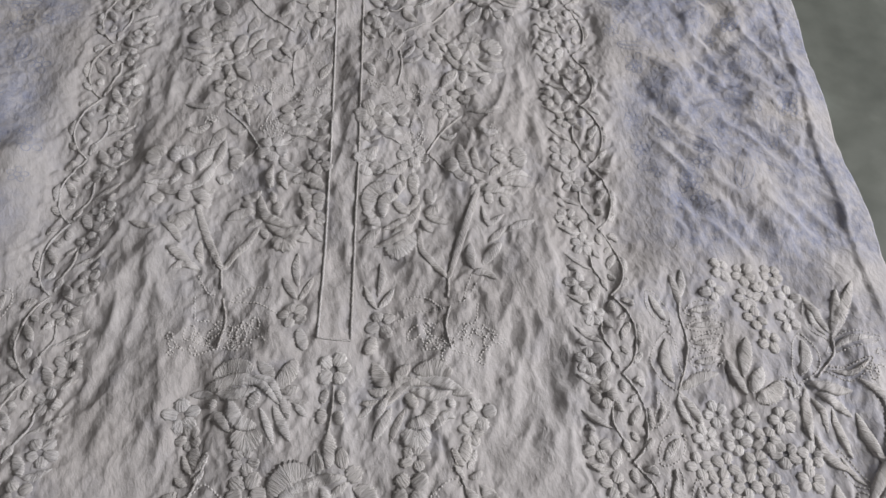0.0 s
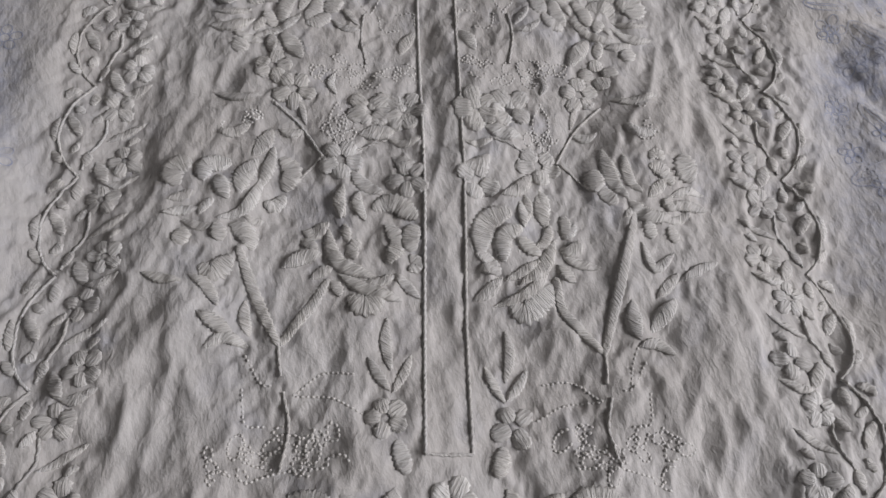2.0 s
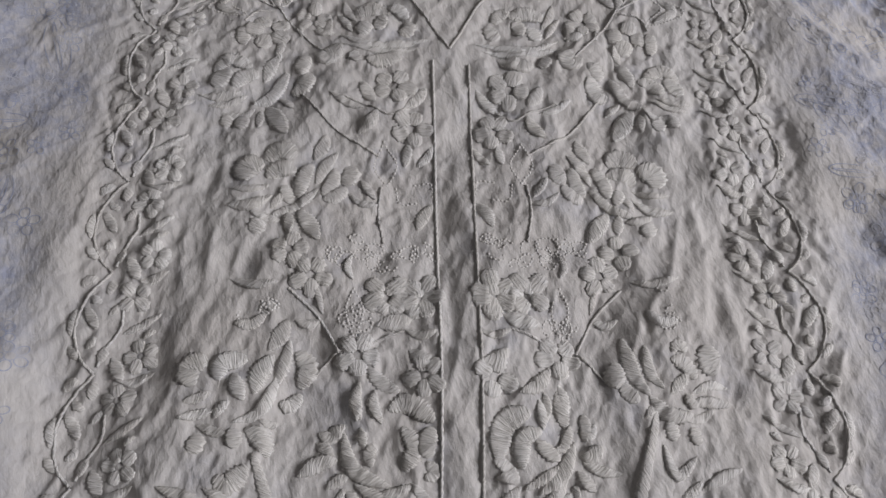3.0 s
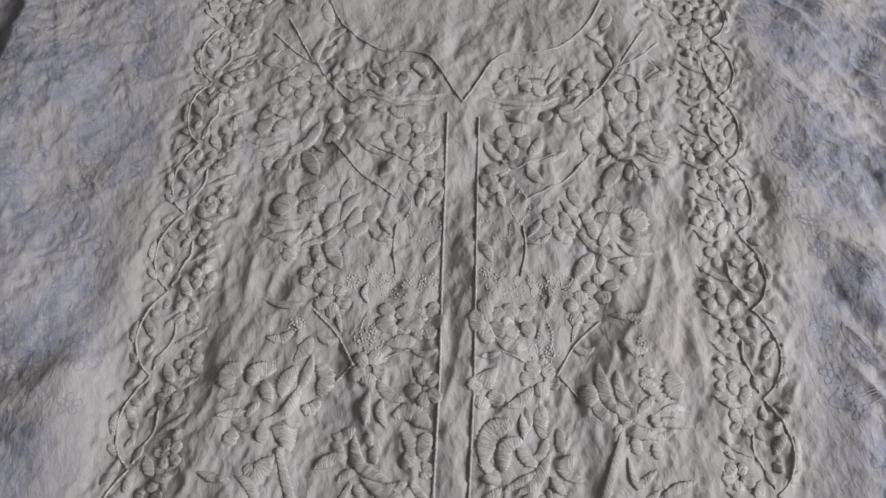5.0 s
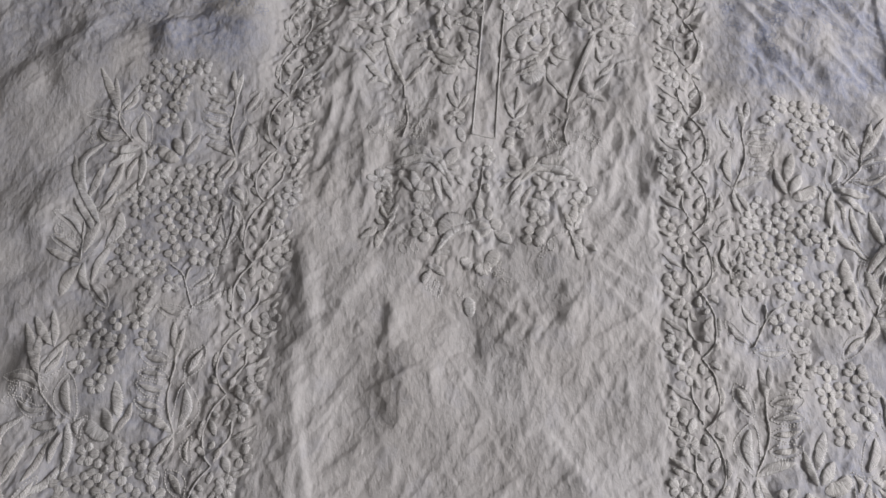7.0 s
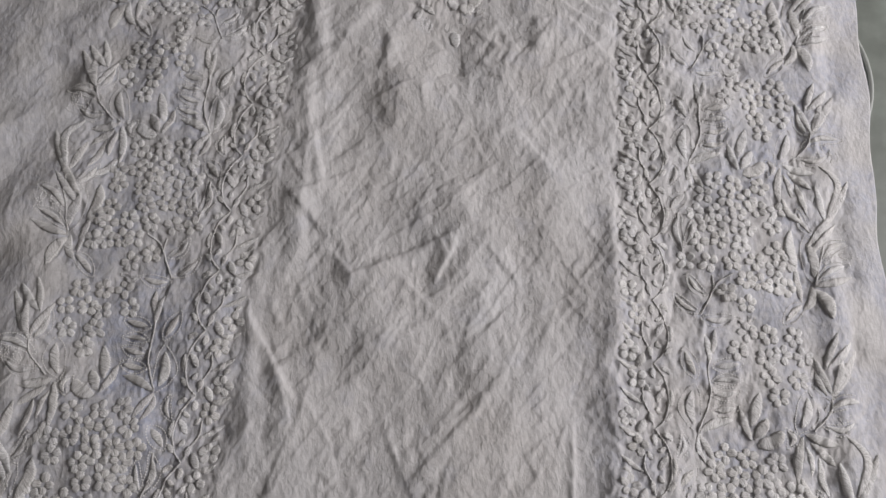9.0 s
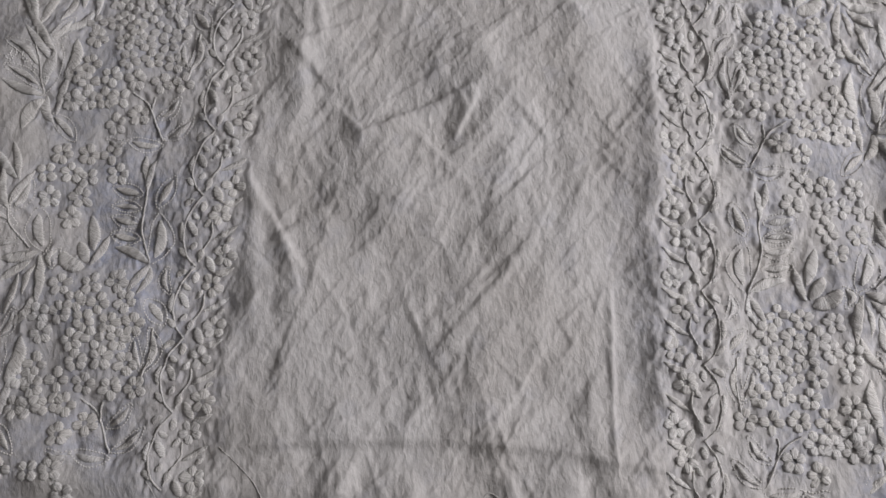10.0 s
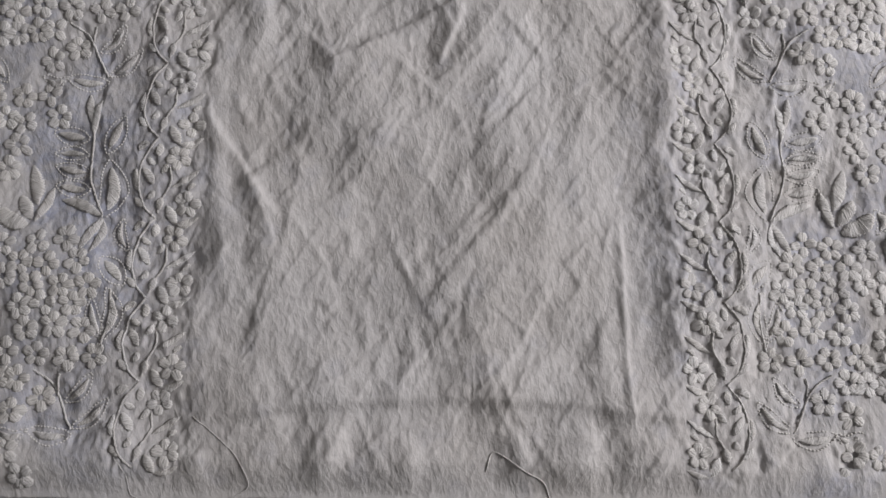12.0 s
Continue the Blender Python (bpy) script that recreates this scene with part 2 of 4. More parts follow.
def chest_half():
    motif("spray 0")
    if STATE["side"] > 0:
        petal(-3.6, 12.4, -2.6, 12.7, -1.3, 11.8, 0.9)
        petal(-1.4, 11.5, -1.7, 10.6, -1.5, 10, 0.9)
        petal(-2.9, 11.5, -2.3, 10.5, -2.8, 9.4, 0.8)
        leaf(-5.4, 13.5, -5.2, 12.7, -5.2, 11.8, 0.5)
        leaf(-4.4, 13.2, -4.3, 12.4, -3.9, 11.8, 0.55)
        leaf(-5.9, 11.4, -5.3, 9.5, -3.4, 8.6, 0.75)
        leaf(-5, 11.5, -4.9, 11, -4.8, 10.5, 0.5)
        petal(-4.2, 10.7, -4.6, 10.2, -4.4, 9.6, 0.55)
        leaf(-7.1, 11.3, -6.5, 11.1, -5.8, 11.7, 0.8)
        leaf(-8, 9.2, -7, 9.8, -6.1, 10, 0.8)
        leaf(-7.2, 10.8, -6.7, 10.5, -6.3, 10.2, 0.6)
        leaf(-6.6, 8.6, -6, 9, -5.5, 9.2, 0.6)
        leaf(-5.2, 8.8, -3.9, 8, -2.1, 7.4, 0.7)
        leaf(-4.2, 8.3, -3.1, 8.4, -2.3, 8.8, 0.5)
        petal(-4.7, 7.6, -3.9, 7.1, -3, 7.6, 0.95)
        leaf(-5.6, 8.5, -5.3, 8.1, -5.1, 7.6, 0.6)
        leaf(-2.5, 8.8, -1.8, 8.1, -1.2, 7.6, 0.5)
        petal(-1.8, 9, -1.3, 9.3, -1.7, 9.8, 0.6)
        stem(-5.7, 8.6, -6.6, 6.9, -7.9, 5.1, 0.4)
        stem(-10.2, 10.3, -9.2, 7.7, -7.9, 5.1, 0.42)
        cord(-7.9, 5.1, -7.8, 4.3, -7.7, 3.6)
        leaf(-14.5, 8.7, -13.6, 8.4, -12.6, 8.3, 0.5)
        leaf(-12.3, 8.6, -11.5, 8.1, -10.8, 7, 0.6)
        leaf(-11.7, 6.7, -10.9, 6.2, -10, 5.6, 0.7)
        leaf(-9.6, 7.4, -9.6, 6.5, -9.3, 5.6, 0.6)
        leaf(-11.3, 5, -10.4, 5.5, -9.3, 5.1, 0.6)
    else:
        petal(-3.5, 12.49, -2.1, 11.83, -1.7, 10.17, 1.1)
        petal(-4, 11.55, -3, 11.09, -2.9, 9.8, 0.8)
        leaf(-4, 13.05, -4.1, 12.21, -4.1, 11.55, 0.55)
        leaf(-5, 13.52, -5.1, 12.49, -5.3, 11.55, 0.8)
        leaf(-3.7, 11.09, -4.3, 10.54, -4.9, 10.17, 0.8)
        petal(-5.5, 11.74, -5.1, 10.82, -4.6, 10.63, 0.5)
        petal(-6.2, 12.3, -6.3, 11.65, -6.2, 11, 0.6)
        petal(-6.8, 11.83, -6.5, 11.28, -6.1, 11.09, 0.4)
        leaf(-2.9, 8.88, -3.9, 9.34, -4.9, 9.99, 0.5)
        leaf(-3.7, 8.69, -4.8, 9.43, -5.7, 11, 0.8)
        leaf(-3.2, 8.03, -4.2, 8.32, -5.1, 9.25, 0.7)
        leaf(-5.9, 10.54, -6.4, 10.35, -7.1, 10.82, 0.8)
        leaf(-6, 10.08, -6.8, 9.71, -7.9, 9.52, 0.55)
        leaf(-5.7, 9.71, -6, 9.25, -6.5, 8.78, 0.65)
        petal(-1.5, 10.17, -2.1, 9.89, -2.7, 9.16, 0.6)
        leaf(-1.3, 7.94, -2, 8.32, -2.8, 9.06, 0.65)
        leaf(-1.6, 9.43, -2.2, 9.43, -2.7, 9.16, 0.6)
        petal(-3.1, 7.75, -4, 7.37, -5.5, 8.69, 1)
        leaf(-2.3, 7.66, -3.8, 8.13, -5.1, 9.06, 0.5)
        stem(-5.5, 9.06, -5.8, 7.18, -7.5, 5.19, 0.38)
        stem(-10.1, 12.49, -8.9, 9.25, -7.5, 5.09, 0.42)
        cord(-7.5, 5.09, -7.5, 4.25, -7.4, 3.61)
        leaf(-14, 9.71, -12.9, 9.34, -11.8, 8.78, 0.55)
        leaf(-11.8, 9.16, -11.2, 8.6, -10.5, 7.94, 0.6)
        leaf(-11.4, 7.85, -10.6, 6.98, -9.9, 6.2, 0.8)
        leaf(-9.2, 7.85, -9.1, 6.69, -9.3, 5.8, 0.8)
        leaf(-9.2, 5.5, -10.1, 5.6, -10.9, 4.98, 0.6)
        dotted(-9.1, 5.39, -8.7, 4.25, -8.5, 3.29)
    leaf(-2.82, 6.5, -2.93, 5.33, -2.66, 3.87, 0.58)
    leaf(-3.72, 4.51, -3.29, 3.71, -2.68, 2.93, 0.51)
    leaf(-1.69, 4.69, -2, 3.88, -2.6, 2.84, 0.46)
    flower(-2.9, 1.61, 1.06)
    petal(-2.37, 0.59, -2.19, -0.17, -1.94, -0.86, 0.71)
    dotted(-7.08, 2.76, -5.84, 3.76, -4.43, 3.71)
    dotted(-6.94, 2.7, -5.41, 2.61, -4.01, 1.85)
    knots(-8.46, 0.08, 2.54, 1.29, 110)
    knots(-6.32, 0.36, 1.89, 1.02, 60)
    cord(-7.55, 2.91, -7.22, 1.25, -7.5, -0.64)
    dotted(-9.39, 4.63, -8.63, 3.37, -8.2, 3.22)
    dotted(-9.44, 3.06, -9.21, 1.54, -8.39, 1.39)
    dotted(-8.93, -1.05, -7.37, -0.64, -5.63, -0.56)
    motif("spray 46")
    petal(-7.5, -2.4, -6.4, -2, -5, -2.2, 1)
    leaf(-8.1, -3.4, -6.6, -2.9, -5.2, -2.6, 0.75)
    leaf(-8.8, -3.7, -8.1, -3.6, -7.4, -3.7, 0.5)
    leaf(-7.3, -3.6, -6.2, -3.8, -4.7, -3.4, 0.75)
    petal(-6.3, -3.1, -4.7, -3, -3.2, -4.5, 0.5)
    leaf(-5, -2.7, -3.9, -3, -3.1, -4.4, 0.5)
    leaf(-4.8, -1.7, -4.2, -2.3, -3.7, -3, 0.8)
    leaf(-2.4, -1.4, -2.9, -2.6, -3.7, -3.4, 1.1)
    leaf(-2.1, -3.4, -2.7, -3.6, -3.4, -3.3, 0.6)
    leaf(-3.3, -3.9, -2.9, -4.7, -2.6, -5.4, 0.55)
    leaf(-2.8, -4.1, -2.2, -4.3, -1.5, -4.3, 0.4)
    leaf(-2.4, -4.4, -2, -4.8, -1.5, -5.2, 0.45)
    petal(-4.5, -3.7, -4.8, -4.1, -5.1, -4.7, 0.65)
    petal(-6.3, -4.2, -5.8, -5.4, -4.6, -5.8, 0.8)
    petal(-7.3, -4, -7.4, -4.3, -7.5, -4.6, 0.5)
    leaf(-7.6, -5.3, -7, -5.1, -6.2, -6.1, 0.65)
    petal(-6, -6.2, -5.2, -6.7, -4.2, -6.2, 1.1)
    leaf(-4.4, -4.7, -3.9, -5.8, -3.5, -6.9, 0.5)
    leaf(-3.6, -4.6, -3, -5.8, -2.5, -6.7, 0.65)
    flower(-9.2, -5, 1.15)
    flower(-8.6, -6.3, 0.85)
    leaf(-8.3, -6.7, -8.2, -7.4, -8.1, -8.2, 0.85)
    leaf(-8.9, -7.3, -8.6, -8, -8.3, -8.5, 0.45)
    leaf(-7.4, -7.2, -7.7, -7.9, -8.1, -8.4, 0.5)
    leaf(-9.2, -8.6, -8.9, -8.9, -8.4, -9.1, 0.5)
    flower(-5.1, -7.8, 0.95)
    flower(-4.8, -9.7, 1.2)
    leaf(-7.5, -8.3, -7.8, -8.7, -8.1, -9, 0.4)
    leaf(-9, -9.6, -9.5, -10, -10.1, -10.5, 0.8)
    dotted(-8.1, -9.7, -7.4, -9.1, -6.3, -9.9)
    motif("spray 73")
    if STATE["side"] > 0:
        petal(-13.5, 13.6, -13.8, 14.5, -12.9, 15.1, 1.1)
        petal(-12.3, 13.9, -12.1, 14.8, -10.9, 15.1, 0.9)
        leaf(-11.5, 14.3, -11.3, 13.6, -10.9, 12.9, 0.8)
        leaf(-10.4, 13.2, -10.2, 14.3, -9.6, 15.3, 1)
        leaf(-9.9, 15.5, -9.4, 16.2, -9, 17.3, 0.9)
        leaf(-11.3, 11.8, -10, 12.4, -9.2, 14.3, 0.65)
        leaf(-9.4, 13.6, -9, 14.9, -8.8, 16.1, 0.7)
        petal(-8.4, 15.5, -7.8, 14.6, -8.2, 13.6, 0.9)
        petal(-9.1, 12.8, -8.6, 12.7, -8.1, 13.3, 0.7)
        leaf(-13.9, 12.8, -13.2, 13, -12.5, 13.3, 0.5)
        leaf(-14, 12, -13.1, 12.2, -12.3, 12.4, 0.5)
        leaf(-12.3, 12, -12, 12.5, -11.6, 12.9, 0.5)
        leaf(-13.1, 11.7, -12.1, 11.3, -11.4, 11.3, 0.5)
        leaf(-10.7, 11.5, -9.9, 11, -9.5, 10.1, 1)
        petal(-11.3, 11.5, -11.2, 11, -11.1, 10.5, 0.7)
        leaf(-10, 11.9, -9.5, 11.7, -9.1, 11.8, 0.4)
        petal(-13, 11.2, -13, 10.7, -13.2, 10.3, 0.8)
        petal(-11.9, 9.1, -11.2, 8.8, -10.4, 9.7, 0.9)
    else:
        leaf(-8.7, 16.23, -9, 14.39, -9.8, 13.15, 0.85)
        leaf(-9.8, 15.74, -9.9, 14.39, -10.6, 13.52, 0.65)
        petal(-8.2, 14.87, -8.1, 14.1, -8.2, 13.52, 0.95)
        petal(-8.4, 13.81, -8.7, 13.24, -9.2, 12.86, 0.75)
        petal(-11.1, 14.96, -11.8, 14.77, -12.4, 14, 0.75)
        petal(-11.2, 15.35, -11.6, 15.74, -12, 15.35, 0.6)
        petal(-13.2, 15.74, -13.2, 14.96, -13.6, 14.29, 1.2)
        leaf(-10.9, 13.24, -11.4, 13.71, -12, 14.29, 0.65)
        leaf(-9.8, 13.15, -10.7, 12.21, -12.1, 12.21, 0.85)
        leaf(-11.8, 12.77, -12.8, 12.86, -14.3, 12.77, 0.6)
        leaf(-12.1, 13.33, -13.2, 13.71, -14.2, 13.62, 0.5)
        leaf(-11.3, 12.02, -12.2, 12.02, -13.2, 12.49, 0.5)
        petal(-11.8, 13.24, -12, 12.86, -12.3, 12.58, 0.6)
        petal(-10.6, 11.93, -10.7, 11.46, -10.8, 11, 0.65)
        petal(-11.8, 11.65, -11.9, 11.28, -12.1, 10.82, 0.65)
        leaf(-9.4, 12.11, -9.9, 12.49, -10.5, 12.77, 0.5)
        leaf(-10.2, 10.82, -10.6, 9.43, -11.8, 10.26, 0.55)
    petal(-11.78, 17.04, -10.87, 16.98, -10.17, 17.57, 0.54)
    knots(-10.94, 17.74, 1.21, 1.22, 35)
    cord(-8.09, 13.58, -7.26, 14.38, -6.36, 15.37)
    flower(-5.21, 15.21, 1.2)
    leaf(-4.74, 14.65, -3.98, 13.74, -3.03, 13.35, 0.77)
    leaf(-4.35, 16.91, -3.13, 17.16, -2.36, 17.51, 0.92)
    cord(-5.07, 15.38, -4.33, 16.05, -2.81, 16.67)
    leaf(-2.81, 16.67, -1.89, 16.33, -1.06, 16.58, 0.43)
    leaf(-2.56, 15.55, -1.9, 15.05, -1.08, 14.85, 0.79)
    flower(-1.75, 14.13, 1.2)
    flower(-3.76, 18.49, 1.06)
    flower(-2.05, 18.32, 1.19)
    cord(-9.06, 18.99, -7.43, 17.41, -6.21, 15.37)
    leaf(-8.63, 17.23, -8.01, 16.99, -7.26, 17.24, 0.49)
    leaf(-7.22, 17.59, -7.45, 18.47, -7.68, 19.25, 0.37)
    dotted(-5.59, 19.02, -5.97, 17.77, -5.55, 16.32)
    dotted(-5.59, 19.02, -5.05, 17.77, -5.37, 16.32)
    knots(-5.27, 17.08, 0.92, 1.21, 40)
    leaf(-5.1, 13.8, -5.3, 12.78, -5.01, 11.84, 0.64)
    leaf(-4.27, 13.41, -4.39, 12.62, -3.94, 11.68, 0.58)
    motif("spray 113")
    petal(-12.11, 25.63, -11.98, 26.59, -11.1, 27.05, 1.35)
    petal(-11.09, 27.26, -10.13, 27.81, -9.24, 27.33, 1.14)
    petal(-10.84, 25.93, -10.17, 26.54, -9.16, 26.57, 0.97)
    petal(-9.03, 24.77, -8.73, 26.09, -8.26, 26.94, 0.82)
    leaf(-8.18, 27.28, -7.71, 28.24, -7.51, 28.99, 0.84)
    leaf(-8.01, 25.62, -7.5, 26.89, -6.83, 27.85, 0.75)
    petal(-7.56, 24.82, -7.1, 25.82, -6.93, 26.78, 0.82)
    petal(-6.27, 27.02, -6.03, 26.4, -6.45, 25.68, 0.97)
    petal(-7.54, 24.62, -6.82, 24.85, -6.25, 25.52, 0.81)
    petal(-10.42, 23.52, -8.96, 24.17, -7.9, 25.3, 0.51)
    leaf(-12.78, 25.12, -11.66, 25.08, -10.59, 25.44, 0.44)
    leaf(-12.87, 24.02, -11.52, 24.07, -10.44, 24.8, 0.66)
    leaf(-10.47, 23.91, -10.11, 24.53, -9.57, 24.95, 0.51)
    petal(-9.85, 25.43, -9.59, 24.83, -9.35, 24.35, 0.66)
    petal(-11.28, 22.31, -11.13, 22.78, -10.85, 23.18, 0.87)
    leaf(-9.3, 22.38, -9.38, 23.04, -9.46, 23.71, 0.65)
    leaf(-8.93, 23.85, -8.2, 22.89, -7.63, 21.91, 0.94)
    leaf(-11.54, 23.67, -10.69, 23.31, -9.88, 23.22, 0.58)
    motif("spray 132")
    petal(-14.64, 32.38, -14.17, 33.2, -14.09, 34.01, 1.11)
    petal(-13.46, 32.43, -12.78, 33.25, -11.94, 33.52, 0.87)
    leaf(-11.62, 32.96, -11.28, 34.02, -10.72, 35.11, 0.8)
    petal(-12.12, 31.32, -11.02, 31.91, -10.19, 33.68, 0.71)
    petal(-9.42, 33.52, -9.29, 34.24, -8.87, 34.84, 0.88)
    petal(-9.86, 32.1, -9.22, 32.45, -8.75, 33.64, 1.03)
    leaf(-15.33, 31.75, -14.14, 31.7, -12.93, 32.07, 0.55)
    leaf(-14.83, 31.08, -13.68, 31.22, -12.51, 31.86, 0.47)
    leaf(-13.97, 30.57, -12.78, 30.39, -12, 30.96, 0.54)
    petal(-13.76, 29.68, -13.67, 30.09, -13.58, 30.54, 0.7)
    petal(-12.84, 29.49, -12.72, 29.99, -12.6, 30.49, 0.85)
    leaf(-11.69, 29.54, -11.66, 30.16, -11.67, 30.84, 0.54)
    leaf(-11.32, 31.21, -10.6, 30.11, -9.93, 29.03, 1.08)
    leaf(-10.6, 31.7, -10.17, 31.4, -9.64, 30.91, 0.47)
    petal(-14.76, 33.65, -13.76, 34.51, -12.38, 33.89, 0.88)
    cord(-9.25, 31.98, -7.68, 30, -6.43, 28.94, -4.43, 27.72)
    motif("spray 149")
    petal(-6.41, 38.6, -5.18, 38.95, -3.83, 38.7, 1)
    petal(-4.02, 39.05, -3.29, 38.82, -2.76, 38.07, 0.75)
    petal(-5.86, 36.83, -5.49, 37.4, -5.28, 37.87, 0.91)
    petal(-4.65, 37.13, -4.49, 37.9, -4.15, 38.37, 0.83)
    petal(-3.2, 36.89, -2.68, 37.31, -2.54, 37.92, 0.91)
    leaf(-7.09, 36.79, -4.98, 35.92, -1.41, 36.35, 0.57)
    leaf(-7.03, 36.04, -4.55, 35.49, -2.04, 35.74, 0.49)
    leaf(-8.57, 35.09, -7.74, 34.88, -6.95, 36.04, 1.29)
    petal(-5.31, 34.83, -4.49, 34.62, -3.03, 35.21, 0.89)
    petal(-6.36, 35.28, -6.04, 34.9, -5.73, 34.52, 0.73)
    leaf(-7.7, 36.71, -7.9, 37.51, -7.73, 38.39, 0.58)
    leaf(-6.93, 39.83, -6.63, 38.69, -6.06, 37.84, 0.58)
    leaf(-7.33, 38.66, -6.77, 37.91, -6.29, 37.07, 0.5)
    cord(-14.86, 42.11, -12.9, 40.29, -11.31, 39.4)
    cord(-11.33, 39.55, -10.05, 37.53, -7.97, 35.22)
    leaf(-11.29, 39.29, -11.42, 40.35, -10.86, 41.83, 0.68)
    leaf(-11.12, 39.56, -10.47, 40.54, -9.94, 41.21, 0.76)
    leaf(-10.5, 41.62, -10.14, 42.3, -9.23, 42.72, 0.69)
    petal(-10.46, 43.28, -10.85, 44.06, -11.08, 44.91, 0.78)
    cord(-13.72, 43.27, -12.61, 41.38, -11.54, 39.55)
    cord(-11.47, 39.02, -12.69, 38.72, -13.18, 37.66)
    petal(-13.13, 35.8, -13.24, 36.6, -13.1, 37.41, 0.82)
    flower(-11.65, 37.06, 1.48)
    outlined(-13.81, 40.79, -15.1, 39.41, -13.25, 38.18, 1.51)
    leaf(-10.98, 34.91, -10.85, 35.5, -10.7, 36.35, 0.57)
    flower(-8.89, 38.34, 1.16)
    leaf(-9.96, 38.56, -9.75, 37.8, -9.54, 36.64, 0.37)
    leaf(-8.79, 37.27, -8.14, 37.05, -7.44, 37.02, 0.58)
    motif("spray 178")
    petal(-17.17, 48.15, -16.38, 48.91, -15.95, 49.67, 1.09)
    petal(-15.98, 46.81, -14.93, 47.27, -13.94, 49.01, 0.8)
    petal(-13.46, 48.12, -12.84, 48.57, -12.43, 49.69, 1.08)
    leaf(-18.03, 47.87, -16.97, 47.43, -16.04, 47.83, 0.63)
    petal(-16.47, 47.09, -16.19, 47.64, -15.91, 48.2, 0.72)
    leaf(-14.97, 45.97, -14.61, 46.57, -14.14, 47.07, 0.62)
    leaf(-14.65, 46.22, -14.02, 45.54, -13.39, 44.76, 0.79)
    petal(-16.15, 44.99, -15.89, 45.58, -15.58, 46.18, 0.88)
    flower(-17.91, 44.92, 1.18)
    flower(-17.16, 43.02, 1.3)
    motif("spray 189")
    flower(-3.58, 32.66, 1.42)
    leaf(-5.68, 29.1, -4.96, 29.79, -4.55, 30.65, 0.77)
    leaf(-2.9, 30.99, -2.07, 31.79, -1.52, 32.74, 0.71)
    cord(-6.66, 31.62, -5.04, 31, -3.64, 30.37, -2.34, 31.55)
    leaf(-5.65, 32.91, -5.11, 31.91, -4.68, 31.37, 0.86)
    leaf(-7.47, 31.91, -6.42, 31.17, -5.34, 30.85, 0.47)
    flower(-2.44, 29.53, 1.31)
    leaf(-2.88, 27.06, -2.73, 27.78, -2.66, 28.52, 0.61)
    leaf(-2.13, 27.09, -1.59, 27.61, -1.16, 28.36, 0.53)
    dotted(-4.11, 28.59, -4.69, 27.07, -3.93, 25.77)
    dotted(-4.11, 28.59, -3.34, 27.12, -3.93, 25.77)
    cord(-4.22, 25.64, -4.36, 23.82, -4.04, 21.88)
    leaf(-5.44, 26.09, -5.02, 25.4, -4.53, 24.73, 0.52)
    leaf(-6.1, 25.04, -5.31, 24.38, -4.32, 24.38, 0.44)
    leaf(-2.12, 22.84, -1.8, 23.71, -1.21, 24.61, 0.73)
    dotted(-3.37, 25.67, -3.13, 24.66, -2.21, 24.69)
    dotted(-2.27, 25.91, -1.34, 25.95, -1.23, 25.13)
    knots(-3.98, 20.94, 1.42, 0.75, 50)
    knots(-5.8, 21.44, 1.25, 0.83, 55)
    knots(-2.06, 21.57, 0.89, 0.75, 45)
    flower(-9.18, 21.32, 1.14)
    flower(-7.94, 19.8, 1.19)
    flower(-3.83, 18.64, 1.39)
    flower(-1.92, 18.71, 1.32)
    leaf(-12.32, 19.64, -10.86, 19.22, -9.66, 19.44, 0.49)
    leaf(-5.64, 19.59, -5.99, 20.31, -5.77, 21.06, 0.42)
    motif("spray 216")
    leaf(-8.99, -9.42, -9.58, -10, -10.35, -10.7, 0.65)
    leaf(-8.11, -9.63, -8.68, -10.48, -8.85, -11.66, 0.75)
    cord(-7.33, -7.38, -7.92, -9.07, -8.33, -10.02)
    knots(-6.35, -10.85, 1.09, 0.96, 28)


